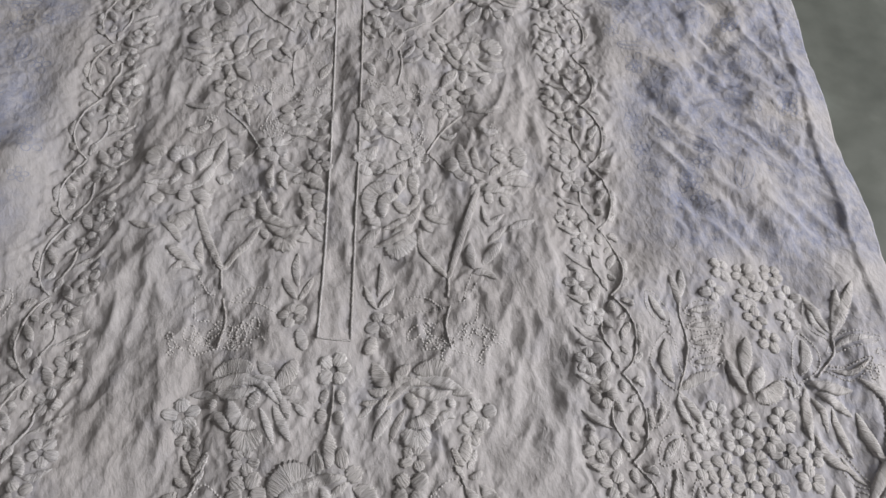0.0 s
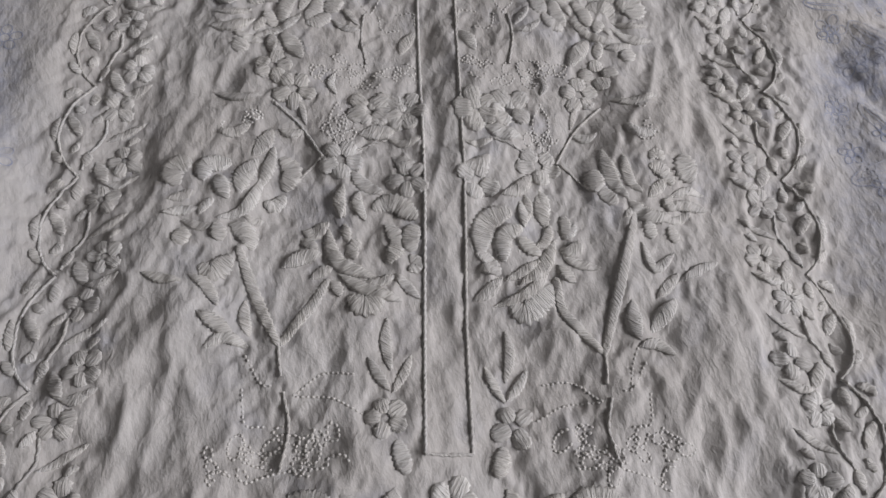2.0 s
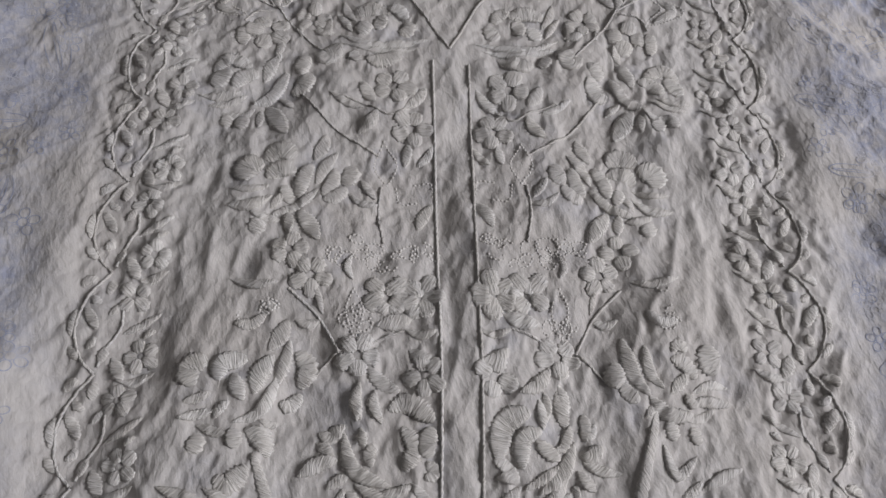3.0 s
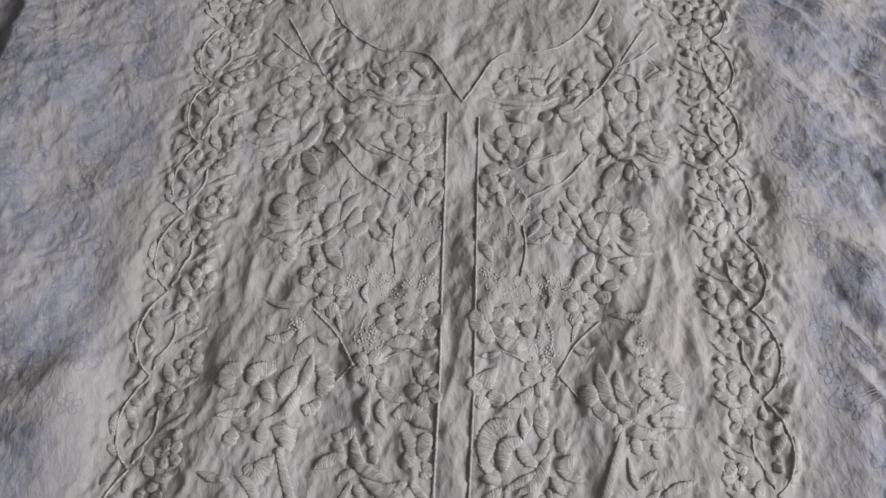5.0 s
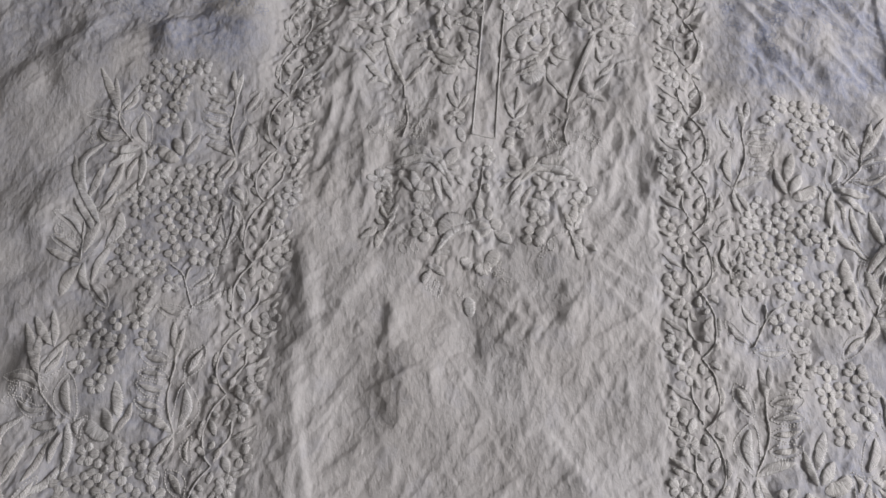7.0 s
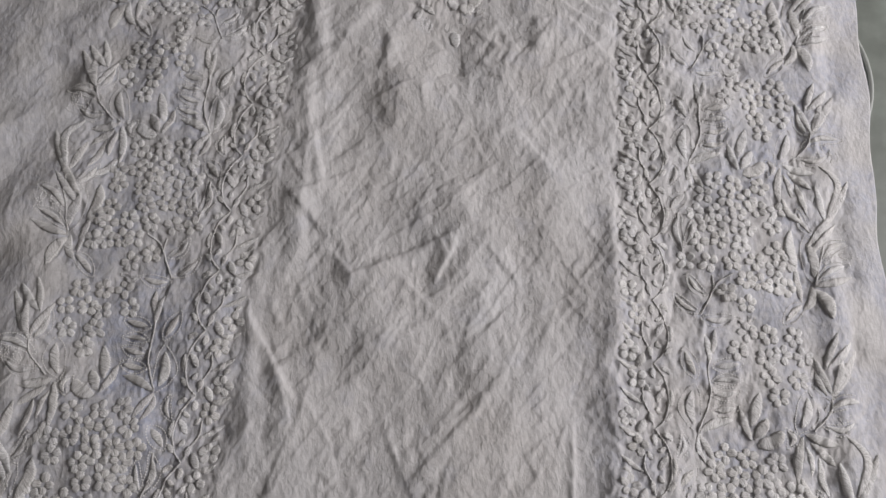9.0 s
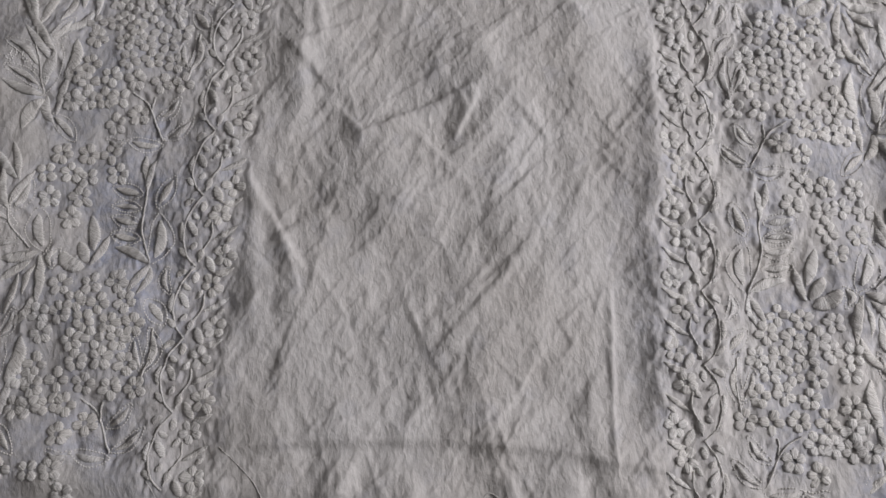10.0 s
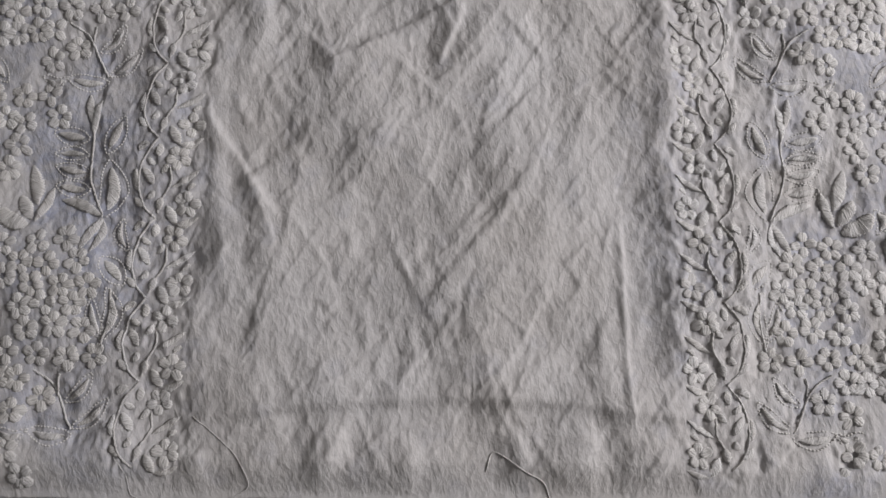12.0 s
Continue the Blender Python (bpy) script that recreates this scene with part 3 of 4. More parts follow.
def chest_middle():
    motif("middle")
    flower(-0, -2.1, 1.15)
    cord(-0, -3.2, -0, -4.4, -0.2, -6.1)
    petal(-0.4, -3.4, -0.6, -3.9, -0.7, -4.3, 0.5)
    petal(0.3, -3.5, 0.5, -4, 0.6, -4.4, 0.5)
    petal(-0.6, -4.6, -0.7, -5.1, -0.7, -5.6, 0.6)
    petal(0.3, -4.8, 0.4, -5.2, 0.5, -5.7, 0.6)
    leaf(-0.2, -6.1, -0.1, -7.2, -0.1, -8.4, 0.9)
    petal(-1.3, -8, -0.8, -8, -0.4, -7.9, 1.2)
    petal(0.3, -7.9, 0.7, -7.8, 1.1, -7.7, 1.2)
    petal(-3.5, -10, -2.6, -8.7, -1.2, -8.4, 1.2)
    leaf(-2.8, -10.3, -2.2, -9.1, -0.8, -8.6, 0.8)
    leaf(-1.9, -9.8, -0.7, -9.1, 1, -8.9, 0.7)
    petal(1.1, -8.3, 1.4, -8.7, 1.8, -9.1, 0.9)
    leaf(1.4, -9.5, 2.2, -9.8, 2.9, -10.4, 1)
    leaf(-0.5, -9.5, -0.2, -10, -0.1, -10.6, 0.6)
    leaf(-0, -10.1, 0.5, -9.7, 1.1, -9.2, 0.5)
    petal(-3.69, -11.72, -2.35, -9.76, -0.16, -8.8, 0.55)
    petal(1.79, -11.07, 1.33, -11.73, 0.89, -12.71, 1.08)
    petal(-1.45, -12.09, -0.99, -12.32, -0.46, -12.91, 0.78)
    petal(-0.19, -12.52, 0.56, -12.89, 1.16, -12.22, 0.88)
    petal(-3.91, -12.11, -3.2, -11.69, -2.36, -11.68, 0.44)
    leaf(-4.18, -12.96, -3.43, -13.17, -2.71, -13.74, 0.64)
    petal(-4.55, -14.49, -4.3, -13.96, -4.05, -13.47, 0.58)
    petal(-0.6, -15.38, -0.46, -16.12, -0.26, -17.1, 0.91)
    knots(-2.73, -14.77, 1.94, 1.22, 60)
    knots(1.82, -13.67, 1.84, 1.53, 70)


def border_unit():
    bud(1.4, -0.9, 1.11, -0.5, 0.61, -0.4, 0.5)
    bud(-0.09, -0.4, -0.1, -0.8, -0.02, -1.3, 0.5)
    bud(1.46, -2.2, 1.53, -3, 1.41, -3.7, 0.42)
    bud(0.96, -2.1, 0.54, -2.7, 0.22, -3.3, 0.55)
    bud(0.31, -3.7, 0.3, -4, 0.59, -4.3, 0.45)
    bud(1.5, -4.2, 1.18, -4.6, 0.88, -4.9, 0.45)
    bud(-0.4, -4.2, -0.32, -4.6, -0.23, -5.1, 0.5)
    bud(0.78, -1.4, 0.47, -1.7, 0.17, -1.8, 0.42)
    cord(-0.94, -2.1, -0.97, -3.2, -0.41, -4.3, -0.14, -5.3)
    flower(-1.42, -1.4, 0.92)
    leaf(-1.08, -3.5, -1.97, -3, -2.95, -2.3, 0.42)
    leaf(-0.82, -4.8, -1.14, -5.5, -1.46, -6.1, 0.7)
    flower(-2.22, -4.7, 0.95)
    leaf(-1.46, -6.1, -2.26, -6, -3.04, -5.6, 0.4)
    leaf(-1.39, -0.4, -2.09, -0.5, -2.78, -0.1, 0.42)
    leaf(-0.25, -2.5, -0.54, -2.2, -0.73, -1.8, 0.4)
    leaf(-2.19, -3.7, -2.48, -3.4, -2.78, -3.3, 0.36)


def panel_unit():
    leaf(5.45, 0.4, 5.31, -0.8, 4.98, -1.9, 0.55)
    leaf(4.54, 0, 4.8, -1.2, 4.86, -2.6, 0.6)
    cord(4.87, -2.1, 4.74, -3.3, 4.88, -5.2, 4.54, -6.6, 3.68, -8.5)
    outlined(2.59, -1.4, 3.15, -2.8, 3.72, -4, 1.4)
    outlined(3.5, -4.5, 3.04, -6.5, 3.58, -8.5, 2)
    outlined(5.15, -2.9, 6.46, -2.7, 7.76, -2.4, 1.3)
    outlined(5.11, -4.1, 6.32, -3.9, 7.62, -3.9, 1)
    outlined(4.98, -5.3, 6.18, -5.2, 7.49, -4.8, 1.1)
    outlined(4.84, -6.6, 6.04, -6.5, 7.35, -6.2, 1.2)
    leaf(3.78, -8.5, 5.21, -7.7, 6.72, -7.3, 0.75)
    leaf(3.68, -8.6, 4.35, -9.6, 5.01, -10.9, 0.6)
    leaf(3.68, -8.7, 3.64, -9.8, 4.21, -11, 0.5)
    outlined(2.27, -8.7, 2.45, -9.7, 1.81, -10.9, 0.9)
    outlined(3.49, -11.4, 2.57, -12.3, 1.74, -13.3, 1.5)
    outlined(2.73, -13.6, 2.18, -15.2, 2.82, -17.2, 1.3)
    outlined(3.81, -14.3, 3.67, -15.6, 2.93, -17, 1)
    cord(2.53, -13.6, 2.47, -15.5, 2.9, -17.9)
    leaf(9.09, -4.8, 8.64, -6.4, 8.3, -7.7, 0.9)
    leaf(9.63, -7, 9.1, -7.9, 8.57, -8.8, 0.9)
    leaf(7.44, -6.4, 7.71, -7.6, 8.27, -8.9, 0.65)
    petal(10.7, -8, 10.07, -8.8, 8.76, -9.3, 1)
    cord(7.26, -19.2, 5.93, -20.1, 5.09, -21.7, 4.34, -23.1)
    cord(5.45, -19.4, 5.54, -19.9, 5.52, -20.6)
    outlined(5, -21.3, 4.02, -20.7, 3.25, -19.4, 1)
    outlined(4.25, -23, 3.06, -22.4, 2, -21.1, 1)
    outlined(4.33, -23.5, 5.63, -23.6, 7.24, -23.2, 1.2)
    outlined(7.34, -23.2, 8.02, -23.7, 9.04, -23.1, 1)
    flower(7.82, -10.4, 0.94)
    flower(5.93, -10.1, 0.94)
    flower(8.88, -11.8, 0.94)
    flower(6.98, -11.9, 0.94)
    flower(4.99, -11.6, 0.94)
    flower(9.85, -12.8, 0.94)
    flower(7.94, -13.3, 0.94)
    flower(5.93, -13.4, 0.94)
    flower(4.13, -13.4, 0.94)
    flower(8.69, -14.8, 0.94)
    flower(7, -14.6, 0.94)
    flower(5.1, -14.6, 0.94)
    flower(8.04, -16.4, 0.94)
    flower(6.15, -16.1, 0.94)
    flower(4.24, -16.4, 0.94)
    flower(9.3, -17.9, 0.94)
    flower(7.19, -18.1, 0.94)
    flower(5.09, -18.3, 0.94)
    flower(3.19, -18.2, 0.94)
    flower(8.35, -19.7, 0.94)
    flower(6.61, -21, 0.94)
    flower(8.38, -21.9, 0.94)
    flower(8.43, 0.4, 0.94)
    flower(7.42, -1.3, 0.94)
    flower(10.13, 0.2, 0.94)
    flower(12.33, 0.2, 0.94)
    flower(9.81, -1.8, 0.94)
    flower(11.21, -1.4, 0.94)
    flower(10.1, -3.4, 0.94)
    flower(10.68, -5.1, 0.94)
    flower(12.6, -3.5, 0.94)
    flower(13.21, -1.5, 0.94)
    flower(11.54, -12.9, 0.94)
    flower(12.29, -17.8, 0.94)
    flower(11.2, -16.8, 0.94)
    flower(11.09, -18.5, 0.94)
    flower(10.97, -20, 0.94)
    flower(12.17, -20.1, 0.94)
    flower(9.57, -19.8, 0.94)
    flower(10.16, -10.6, 0.94)
    flower(11.12, -14.4, 0.94)
    outlined(11.14, -9.4, 11.65, -8.6, 10.96, -7.7, 1.1)
    outlined(14.21, -2.1, 14.39, -3.7, 15.08, -5, 1.2)
    outlined(13.19, -4.5, 12.87, -6.5, 12.05, -8, 1.9)
    leaf(12.55, -8.1, 13.95, -8.6, 15.35, -8.8, 0.8)
    leaf(12.35, -8.3, 11.83, -10.3, 11.82, -12.2, 0.7)
    leaf(12.95, -8.8, 14.24, -9.8, 14.93, -10.5, 0.7)
    leaf(12.54, -9.1, 12.93, -10.3, 13.02, -11.5, 0.5)
    outlined(14.5, -6, 16.31, -5.1, 18.51, -5, 1.2)
    outlined(13.89, -7.2, 15.48, -7.6, 17.19, -6.6, 1)
    leaf(14.14, -1.4, 14.82, -3.2, 15.31, -4.6, 0.6)
    leaf(16.54, -1.2, 16.12, -3.1, 15.31, -4.8, 0.7)
    leaf(17.95, -0.5, 16.73, -2.6, 15.41, -4.8, 0.8)
    knots(17.09, -6.6, 1.4, 1.2, 45)
    leaf(15.26, -10.2, 15.64, -12, 16.03, -13.6, 0.7)
    leaf(15.98, -8, 17.56, -9.9, 16.23, -13.4, 0.75)
    leaf(18.57, -9.3, 17.75, -11.1, 16.23, -13.6, 0.7)
    outlined(13.44, -12.6, 13.92, -14.1, 14.82, -15.1, 1)
    outlined(14.01, -15.3, 14.7, -17.4, 14.68, -19.5, 2.1)
    outlined(14.88, -19.2, 16.39, -18.1, 17.99, -17.5, 1.1)
    outlined(15.19, -17.7, 16.41, -16, 18.31, -15.2, 1.2)
    leaf(14.57, -19.8, 16.28, -19.4, 18.08, -18.7, 0.7)
    leaf(14.57, -20.1, 15.46, -21.2, 15.75, -22.8, 1)
    leaf(14.37, -19.8, 14.26, -21.2, 13.45, -22.1, 0.7)
    cord(16.13, -13.6, 15.61, -16, 14.67, -19.7)
    cord(15.31, -4.7, 14.9, -6.1, 13.28, -7.8)
    knots(16.7, -16.7, 1.3, 1.1, 40)
    leaf(17.36, -12.2, 15.6, -14.3, 14.14, -16.2, 0.7)
    leaf(17.12, -13.7, 15.57, -15.4, 14.11, -17.2, 0.6)
    leaf(12.69, -14.7, 12.54, -16.3, 13.18, -18.2, 1)
    leaf(12.8, -17.7, 13.23, -19.8, 13.39, -21.4, 0.6)
    leaf(12.08, -11.6, 12.64, -13, 13.91, -14, 0.7)
    leaf(13.63, -9.9, 13.88, -11.7, 14.33, -13.1, 0.6)
    leaf(17.39, -24.7, 16.34, -26.1, 15.21, -27.1, 0.7)
    leaf(16.11, -24, 15.56, -25.5, 15.01, -27.2, 0.6)
    outlined(13.69, -21.4, 12.76, -22.1, 11.52, -23.5, 1.3)


# placket cords, neckline and hem mark
def placket():
    motif("placket")
    cord(-1.15, 0.0, -1.0, 7.3, -0.9, 14.7, -1.0, 22.0, -1.05, 28.7, -1.1, 34.8)
    cord(1.0, 0.0, 1.05, 7.4, 1.2, 14.7, 1.2, 22.0, 1.2, 28.7, 1.2, 34.6)
    cord(-1.15, 0.0, -0.1, -0.05, 1.0, 0.0)
    motif("neckline")
    cord(-0.01, 35.67, -2.93, 39.99, -6.58, 40.8, -9.34, 42.88, -11.13, 46.24, -11.85, 49.84, -11.9, 53.84)
    cord(-0.01, 35.67, 2.67, 40.2, 5.72, 40.75, 7.87, 41.8, 10.2, 45.06, 11.82, 50.8, 11.9, 54.8)


# the wavy vine borders: a joint every 5.65 cm from shoulder to hem
JOINTS = [53.96 - 5.65 * k for k in range(23)]


def borders():
    for side in (1, -1):
        for k, y in enumerate(JOINTS[:-1]):
            STATE.update(side=side, edge=True, dy=y, low=-71.5)
            motif("border %d" % (k // 6))
            cord(0, 0, 0.85, -1.2, 1.25, -2.6, 1.2, -3.8, 0.75, -4.9, 0, -5.65)
            border_unit()
    STATE.update(side=1, edge=False, dy=0.0, low=-99.0)


# the side panels: bunches of blossoms with outlined leaves, one every 24.8 cm
def panels():
    for side in (1, -1):
        for k in range(4):
            STATE.update(side=side, edge=True, dy=4.9 - 24.85 * k, low=-71.0, high=7.0)
            motif("panel %d" % k)
            panel_unit()
    STATE.update(side=1, edge=False, dy=0.0, low=-99.0, high=99.0)


placket()
for half in (1, -1):
    STATE["side"] = half
    chest_half()
STATE["side"] = 1
chest_middle()
borders()
panels()

# ---- the cloth: one height field ----
STEP = 0.00125
X0, X1, Y0, Y1 = -0.56, 0.402, -0.725, 0.66
NX, NY = int((X1 - X0) / STEP) + 1, int((Y1 - Y0) / STEP) + 1
gx, gy = np.linspace(X0, X1, NX), np.linspace(Y0, Y1, NY)
GX, GY = np.meshgrid(gx, gy)
rng = np.random.default_rng(11)


def waves(length, stretch=1.0, angle=0.0, spread=0.45):
    """Band-passed random relief of about that wavelength, in metres, drawn out along an angle; unit deviation."""
    ny, nx = NY + 64, NX + 64
    fx, fy = np.meshgrid(np.fft.fftfreq(nx, STEP), np.fft.fftfreq(ny, STEP))
    a = radians(angle)
    u, v = fx * math.cos(a) + fy * math.sin(a), -fx * math.sin(a) + fy * math.cos(a)
    r = np.sqrt((u * stretch) ** 2 + v**2) * length + 1e-9
    out = np.fft.ifft2(np.fft.fft2(rng.standard_normal((ny, nx))) * np.exp(-((np.log(r) / spread) ** 2) / 2)).real[:NY, :NX]
    return out / out.std()


def ridged(n):
    return 0.8 - np.abs(n)


def crumple(length, stretch=1.0, angle=0.0, warp=0.35):
    """Crushed cloth: flat facets of about that size between sharp straight creases; unit deviation."""
    a = radians(angle)
    ux, uy = GX + warp * length * waves(length * 2.2), GY + warp * length * waves(length * 2.2)
    u = (ux * math.cos(a) + uy * math.sin(a)) / (length * stretch) + 50
    v = (-ux * math.sin(a) + uy * math.cos(a)) / length + 50
    iu, iv = np.floor(u).astype(int), np.floor(v).astype(int)
    jx, jy = rng.random((200, 200)), rng.random((200, 200))
    level = 0.5 * rng.random((200, 200))
    near = np.full(u.shape, 9.0)
    for du in (-1, 0, 1):
        for dv in (-1, 0, 1):
            p, q = (iu + du) % 200, (iv + dv) % 200
            near = np.minimum(near, np.hypot(u - iu - du - jx[p, q], v - iv - dv - jy[p, q]) + level[p, q])
    near -= near.mean()
    return near / near.std()


def blur(a, size):
    """Gaussian blur by size metres."""
    fx, fy = np.meshgrid(np.fft.fftfreq(NX, STEP), np.fft.fftfreq(NY, STEP))
    return np.fft.ifft2(np.fft.fft2(a) * np.exp(-2 * (math.pi * size) ** 2 * (fx**2 + fy**2))).real


def band(x0, y0, x1, y1, width, skew=0.0, taper=0.25):
    """A ridge from one point to another, in centimetres; skew steepens one flank."""
    ax, ay, bx, by = x0 / 100, y0 / 100, x1 / 100, y1 / 100
    length = math.hypot(bx - ax, by - ay)
    tx, ty = (bx - ax) / length, (by - ay) / length
    s = ((GX - ax) * tx + (GY - ay) * ty) / length
    d = (-(GX - ax) * ty + (GY - ay) * tx) / (width / 100)
    d = np.where(d > 0, d * (1 + skew), d * (1 - skew))
    ends = np.clip(s / taper + 0.5, 0, 1) * np.clip((1 - s) / taper + 0.5, 0, 1)
    return np.exp(-(d**2)) * ends * ends * (3 - 2 * ends)


def smooth(a, lo, hi):
    t = np.clip((a - lo) / (hi - lo), 0, 1)
    return t * t * (3 - 2 * t)


work = np.zeros((NY, NX))
for kind, group, pts, rest in PIECES:
    if group[0] in ("placket", "neckline"):
        continue
    for x, y in pts:
        j, i = int((x / 100 - X0) / STEP), int((y / 100 - Y0) / STEP)
        if 0 <= i < NY and 0 <= j < NX:
            work[i, j] += 1
work = blur(work, 0.008)
work = np.clip(work / np.percentile(work[work > 1e-4], 60), 0, 1)

chest = smooth(0.185 - np.abs(GX), 0, 0.03) * smooth(GY, -0.12, -0.04) * (1 - 0.6 * smooth(GY, 0.38, 0.46))
outer = smooth(np.abs(GX), 0.22, 0.27) * smooth(GY, 0.02, 0.1)
H = 0.0062 + 0.002 * waves(0.16) + 0.0006 * waves(0.06, 1.8, 70)
H += 0.00032 * crumple(0.045, 1.7, 50, 0.15) + 0.00022 * crumple(0.021, 1.7, 64, 0.15) + 0.00019 * crumple(0.0105, 1.7, 50, 0.2) + 0.00008 * crumple(0.006, 1.5, 70, 0.2)
H += work * (0.0008 * crumple(0.02, 1.9, 80) + 0.00045 * ridged(waves(0.012, 1.8, 70)))
H += chest * (1.15 - work) * (0.0011 * ridged(waves(0.034, 2.6, 84)) + 0.0008 * crumple(0.024, 2.4, 72, 0.2) + 0.0003 * crumple(0.012, 1.9, 80, 0.2))
H += outer * np.where(GX > 0, 0.0012 * ridged(waves(0.04, 2.6, -48)) + 0.0007 * crumple(0.022, 2.2, -40), 0.0006 * crumple(0.035, 1.8, 40) + 0.0004 * crumple(0.015, 1.6, 60))
# the cloth sinks between the stitches, and the stitching draws it into short puckers
H -= 0.0009 * smooth(work, 0.15, 0.9)
# height in millimetres, then the line, the width and the skew of each fold
FOLDS = [
    (9, -22, 14.6, -32.0, 8.6, 1.9, -0.2),
    (9, -30.07, 9.5, -40.74, 3, 2.4, 0.2),
    (6, 22.7, 40, 32.01, 30, 1.8, 0.4),
    (4, 21.34, 31, 29.1, 22, 1.6, 0.3),
    (4, 34.5, -20, 35.5, -58, 1.3, 0.0),
    (3, 36, 5, 35, -22, 1.0, 0.0),
    (3.5, -14.2, -22, -13.2, -40, 0.8, 0.5),
    (0.8, -8.2, -41.8, 3, -35.5, 0.5, 0.6),
    (1.8, 2, -49, 7, -43, 0.6, 0.5),
    (0.8, -0.39, -41.33, 1.36, -36.54, 0.35, -0.5),
    (0.8, -8.73, -41.52, 0.97, -37.61, 0.6, 0.3),
    (1.8, 12.22, -53.73, 12.51, -66.44, 0.26, 0),
    (4, -14.7, -12.6, -13.3, -20.1, 0.9, 0.2),
    (3, -15.3, -21.4, -11.7, -17.9, 0.7, 0.4),
    (3, -11.4, -17.2, -8.7, -13, 0.7, -0.4),
    (3, -7.3, -20.4, -6.5, -16.6, 0.7, 0.3),
    (-3, -0.4, -17.7, 0.1, -20.6, 0.8, 0),
    (2.5, 2.4, -19.2, 4, -16.8, 0.6, 0.3),
    (3.5, 8, -13.6, 8.2, -17.3, 0.9, 0),
    (1.4, 9.8, -9.8, 15.5, -13.3, 0.35, 0.5),
    (1.2, 9.5, -11.2, 15.2, -15.1, 0.3, 0.5),
    (1.2, 10.5, -13.4, 14.7, -17.1, 0.35, 0.4),
    (1.5, -8.6, -24.4, -3.4, -21.3, 0.4, 0.5),
    (1.4, 1.4, -23.9, 7, -22.8, 0.4, 0.5),
    (1.6, -3.4, -21.7, -2.7, -24.9, 0.4, -0.5),
    (2, 4.2, -20.7, 5.3, -16.8, 0.6, 0.3),
    (7, -34.5, 4, -21.7, 11.4, 2, 0.3),
    (6, -46.4, 1.9, -37.6, 10.1, 1.8, 0.3),
    (4, -39.9, -18.3, -32.8, -14.1, 1.3, 0.3),
    (3.5, -39.5, -21.4, -35.4, -16.7, 1.3, 0.3),
    (4, -39, -12.7, -38.2, -6, 1.4, 0.2),
    (3, 18.6, -17.8, 21.5, -19.5, 0.9, 0.3),
    (3, 15.71, 2, 15.42, -4.88, 1, 0),
    (4, -11.54, 6.8, -16.97, 2.5, 1.2, 0.3),
    (3, -12.22, -10.55, -16.1, -11.92, 0.9, 0),
    (1.4, -15.04, -43.96, -12.03, -56.67, 0.7, 0.3),
    (2, -16.59, -45.92, -15.04, -58.62, 0.7, 0),
    (1.2, -13.39, -25.4, -12.22, -36.15, 0.7, 0.3),
    (3, 15.33, -32.24, 15.91, -45.92, 0.9, 0),
    (7, -32.98, -33.22, -43.65, -41.03, 2.2, 0.3),
    (6, -33.95, -23.45, -44.62, -30.29, 2, 0.3),
    (5, -35.41, -46.9, -37.34, -60.57, 1.5, 0),
    (3, 16.1, -47, 15.8, -65, 0.9, 0.2),
    (3, -7.27, -67.9, -8.34, -72.3, 0.7, 0.2),
    (3, -2.23, -68.39, -2.33, -72.3, 0.8, 0.2),
    (3, 9.7, -67.9, 9.89, -72.3, 0.9, 0.2),
    (3, 4.85, -67.9, 5.04, -72.3, 0.8, 0.2),
    (2.5, -16.49, -69.37, -16.68, -72.3, 0.8, 0.2),
    (2.2, -13.28, -27.47, -11.75, -33.39, 0.42, 0.5),
    (1.8, -15.25, -35.00, -8.46, -31.21, 0.42, 0.6),
    (1.8, -14.88, -33.87, -10.84, -37.99, 0.42, -0.5),
    (2.4, -8.43, -42.06, 1.38, -36.94, 0.42, 0.5),
    (2.8, -0.57, -41.66, 1.18, -37.76, 0.42, -0.6),
    (2.6, -17.11, -45.70, -12.05, -53.18, 0.42, 0.5),
    (1.6, -10.73, -39.06, -7.96, -41.77, 0.42, 0.5),
    (1.4, 4.19, -38.10, 7.28, -41.56, 0.42, -0.5),
    (1.6, -1.25, -59.31, 4.77, -51.59, 0.42, 0.5),
    (1.6, 6.29, -26.25, 9.49, -30.08, 0.42, 0.5),
    (1.4, -5.01, -47.41, -2.39, -43.72, 0.42, -0.5),
    (1.5, 2.53, -53.62, 6.10, -49.60, 0.42, 0.5),
]
for high, *rest in FOLDS:
    H += high / 1000 * band(*rest)
# straight creases pressed into the crumpled cotton, each a thin ridge with one steep flank
def crease_at(x, y, tilt, long, width, high, skew):
    reach = (long / 2 + 3 * width) / 100
    j0, j1 = int(max(0, (x / 100 - reach - X0) / STEP)), int(min(NX, (x / 100 + reach - X0) / STEP + 2))
    i0, i1 = int(max(0, (y / 100 - reach - Y0) / STEP)), int(min(NY, (y / 100 + reach - Y0) / STEP + 2))
    if j1 <= j0 or i1 <= i0:
        return
    px, py = GX[i0:i1, j0:j1] * 100 - x, GY[i0:i1, j0:j1] * 100 - y
    along = px * math.cos(tilt) + py * math.sin(tilt)
    d = (-px * math.sin(tilt) + py * math.cos(tilt) + 0.06 * along * along / long * skew) / width
    d = np.where(d > 0, d * (1 + skew), d * (1 - skew))
    H[i0:i1, j0:j1] += high / 1000 * np.exp(-np.abs(d) ** 1.4) * np.clip(1 - (2 * along / long) ** 2, 0, 1)


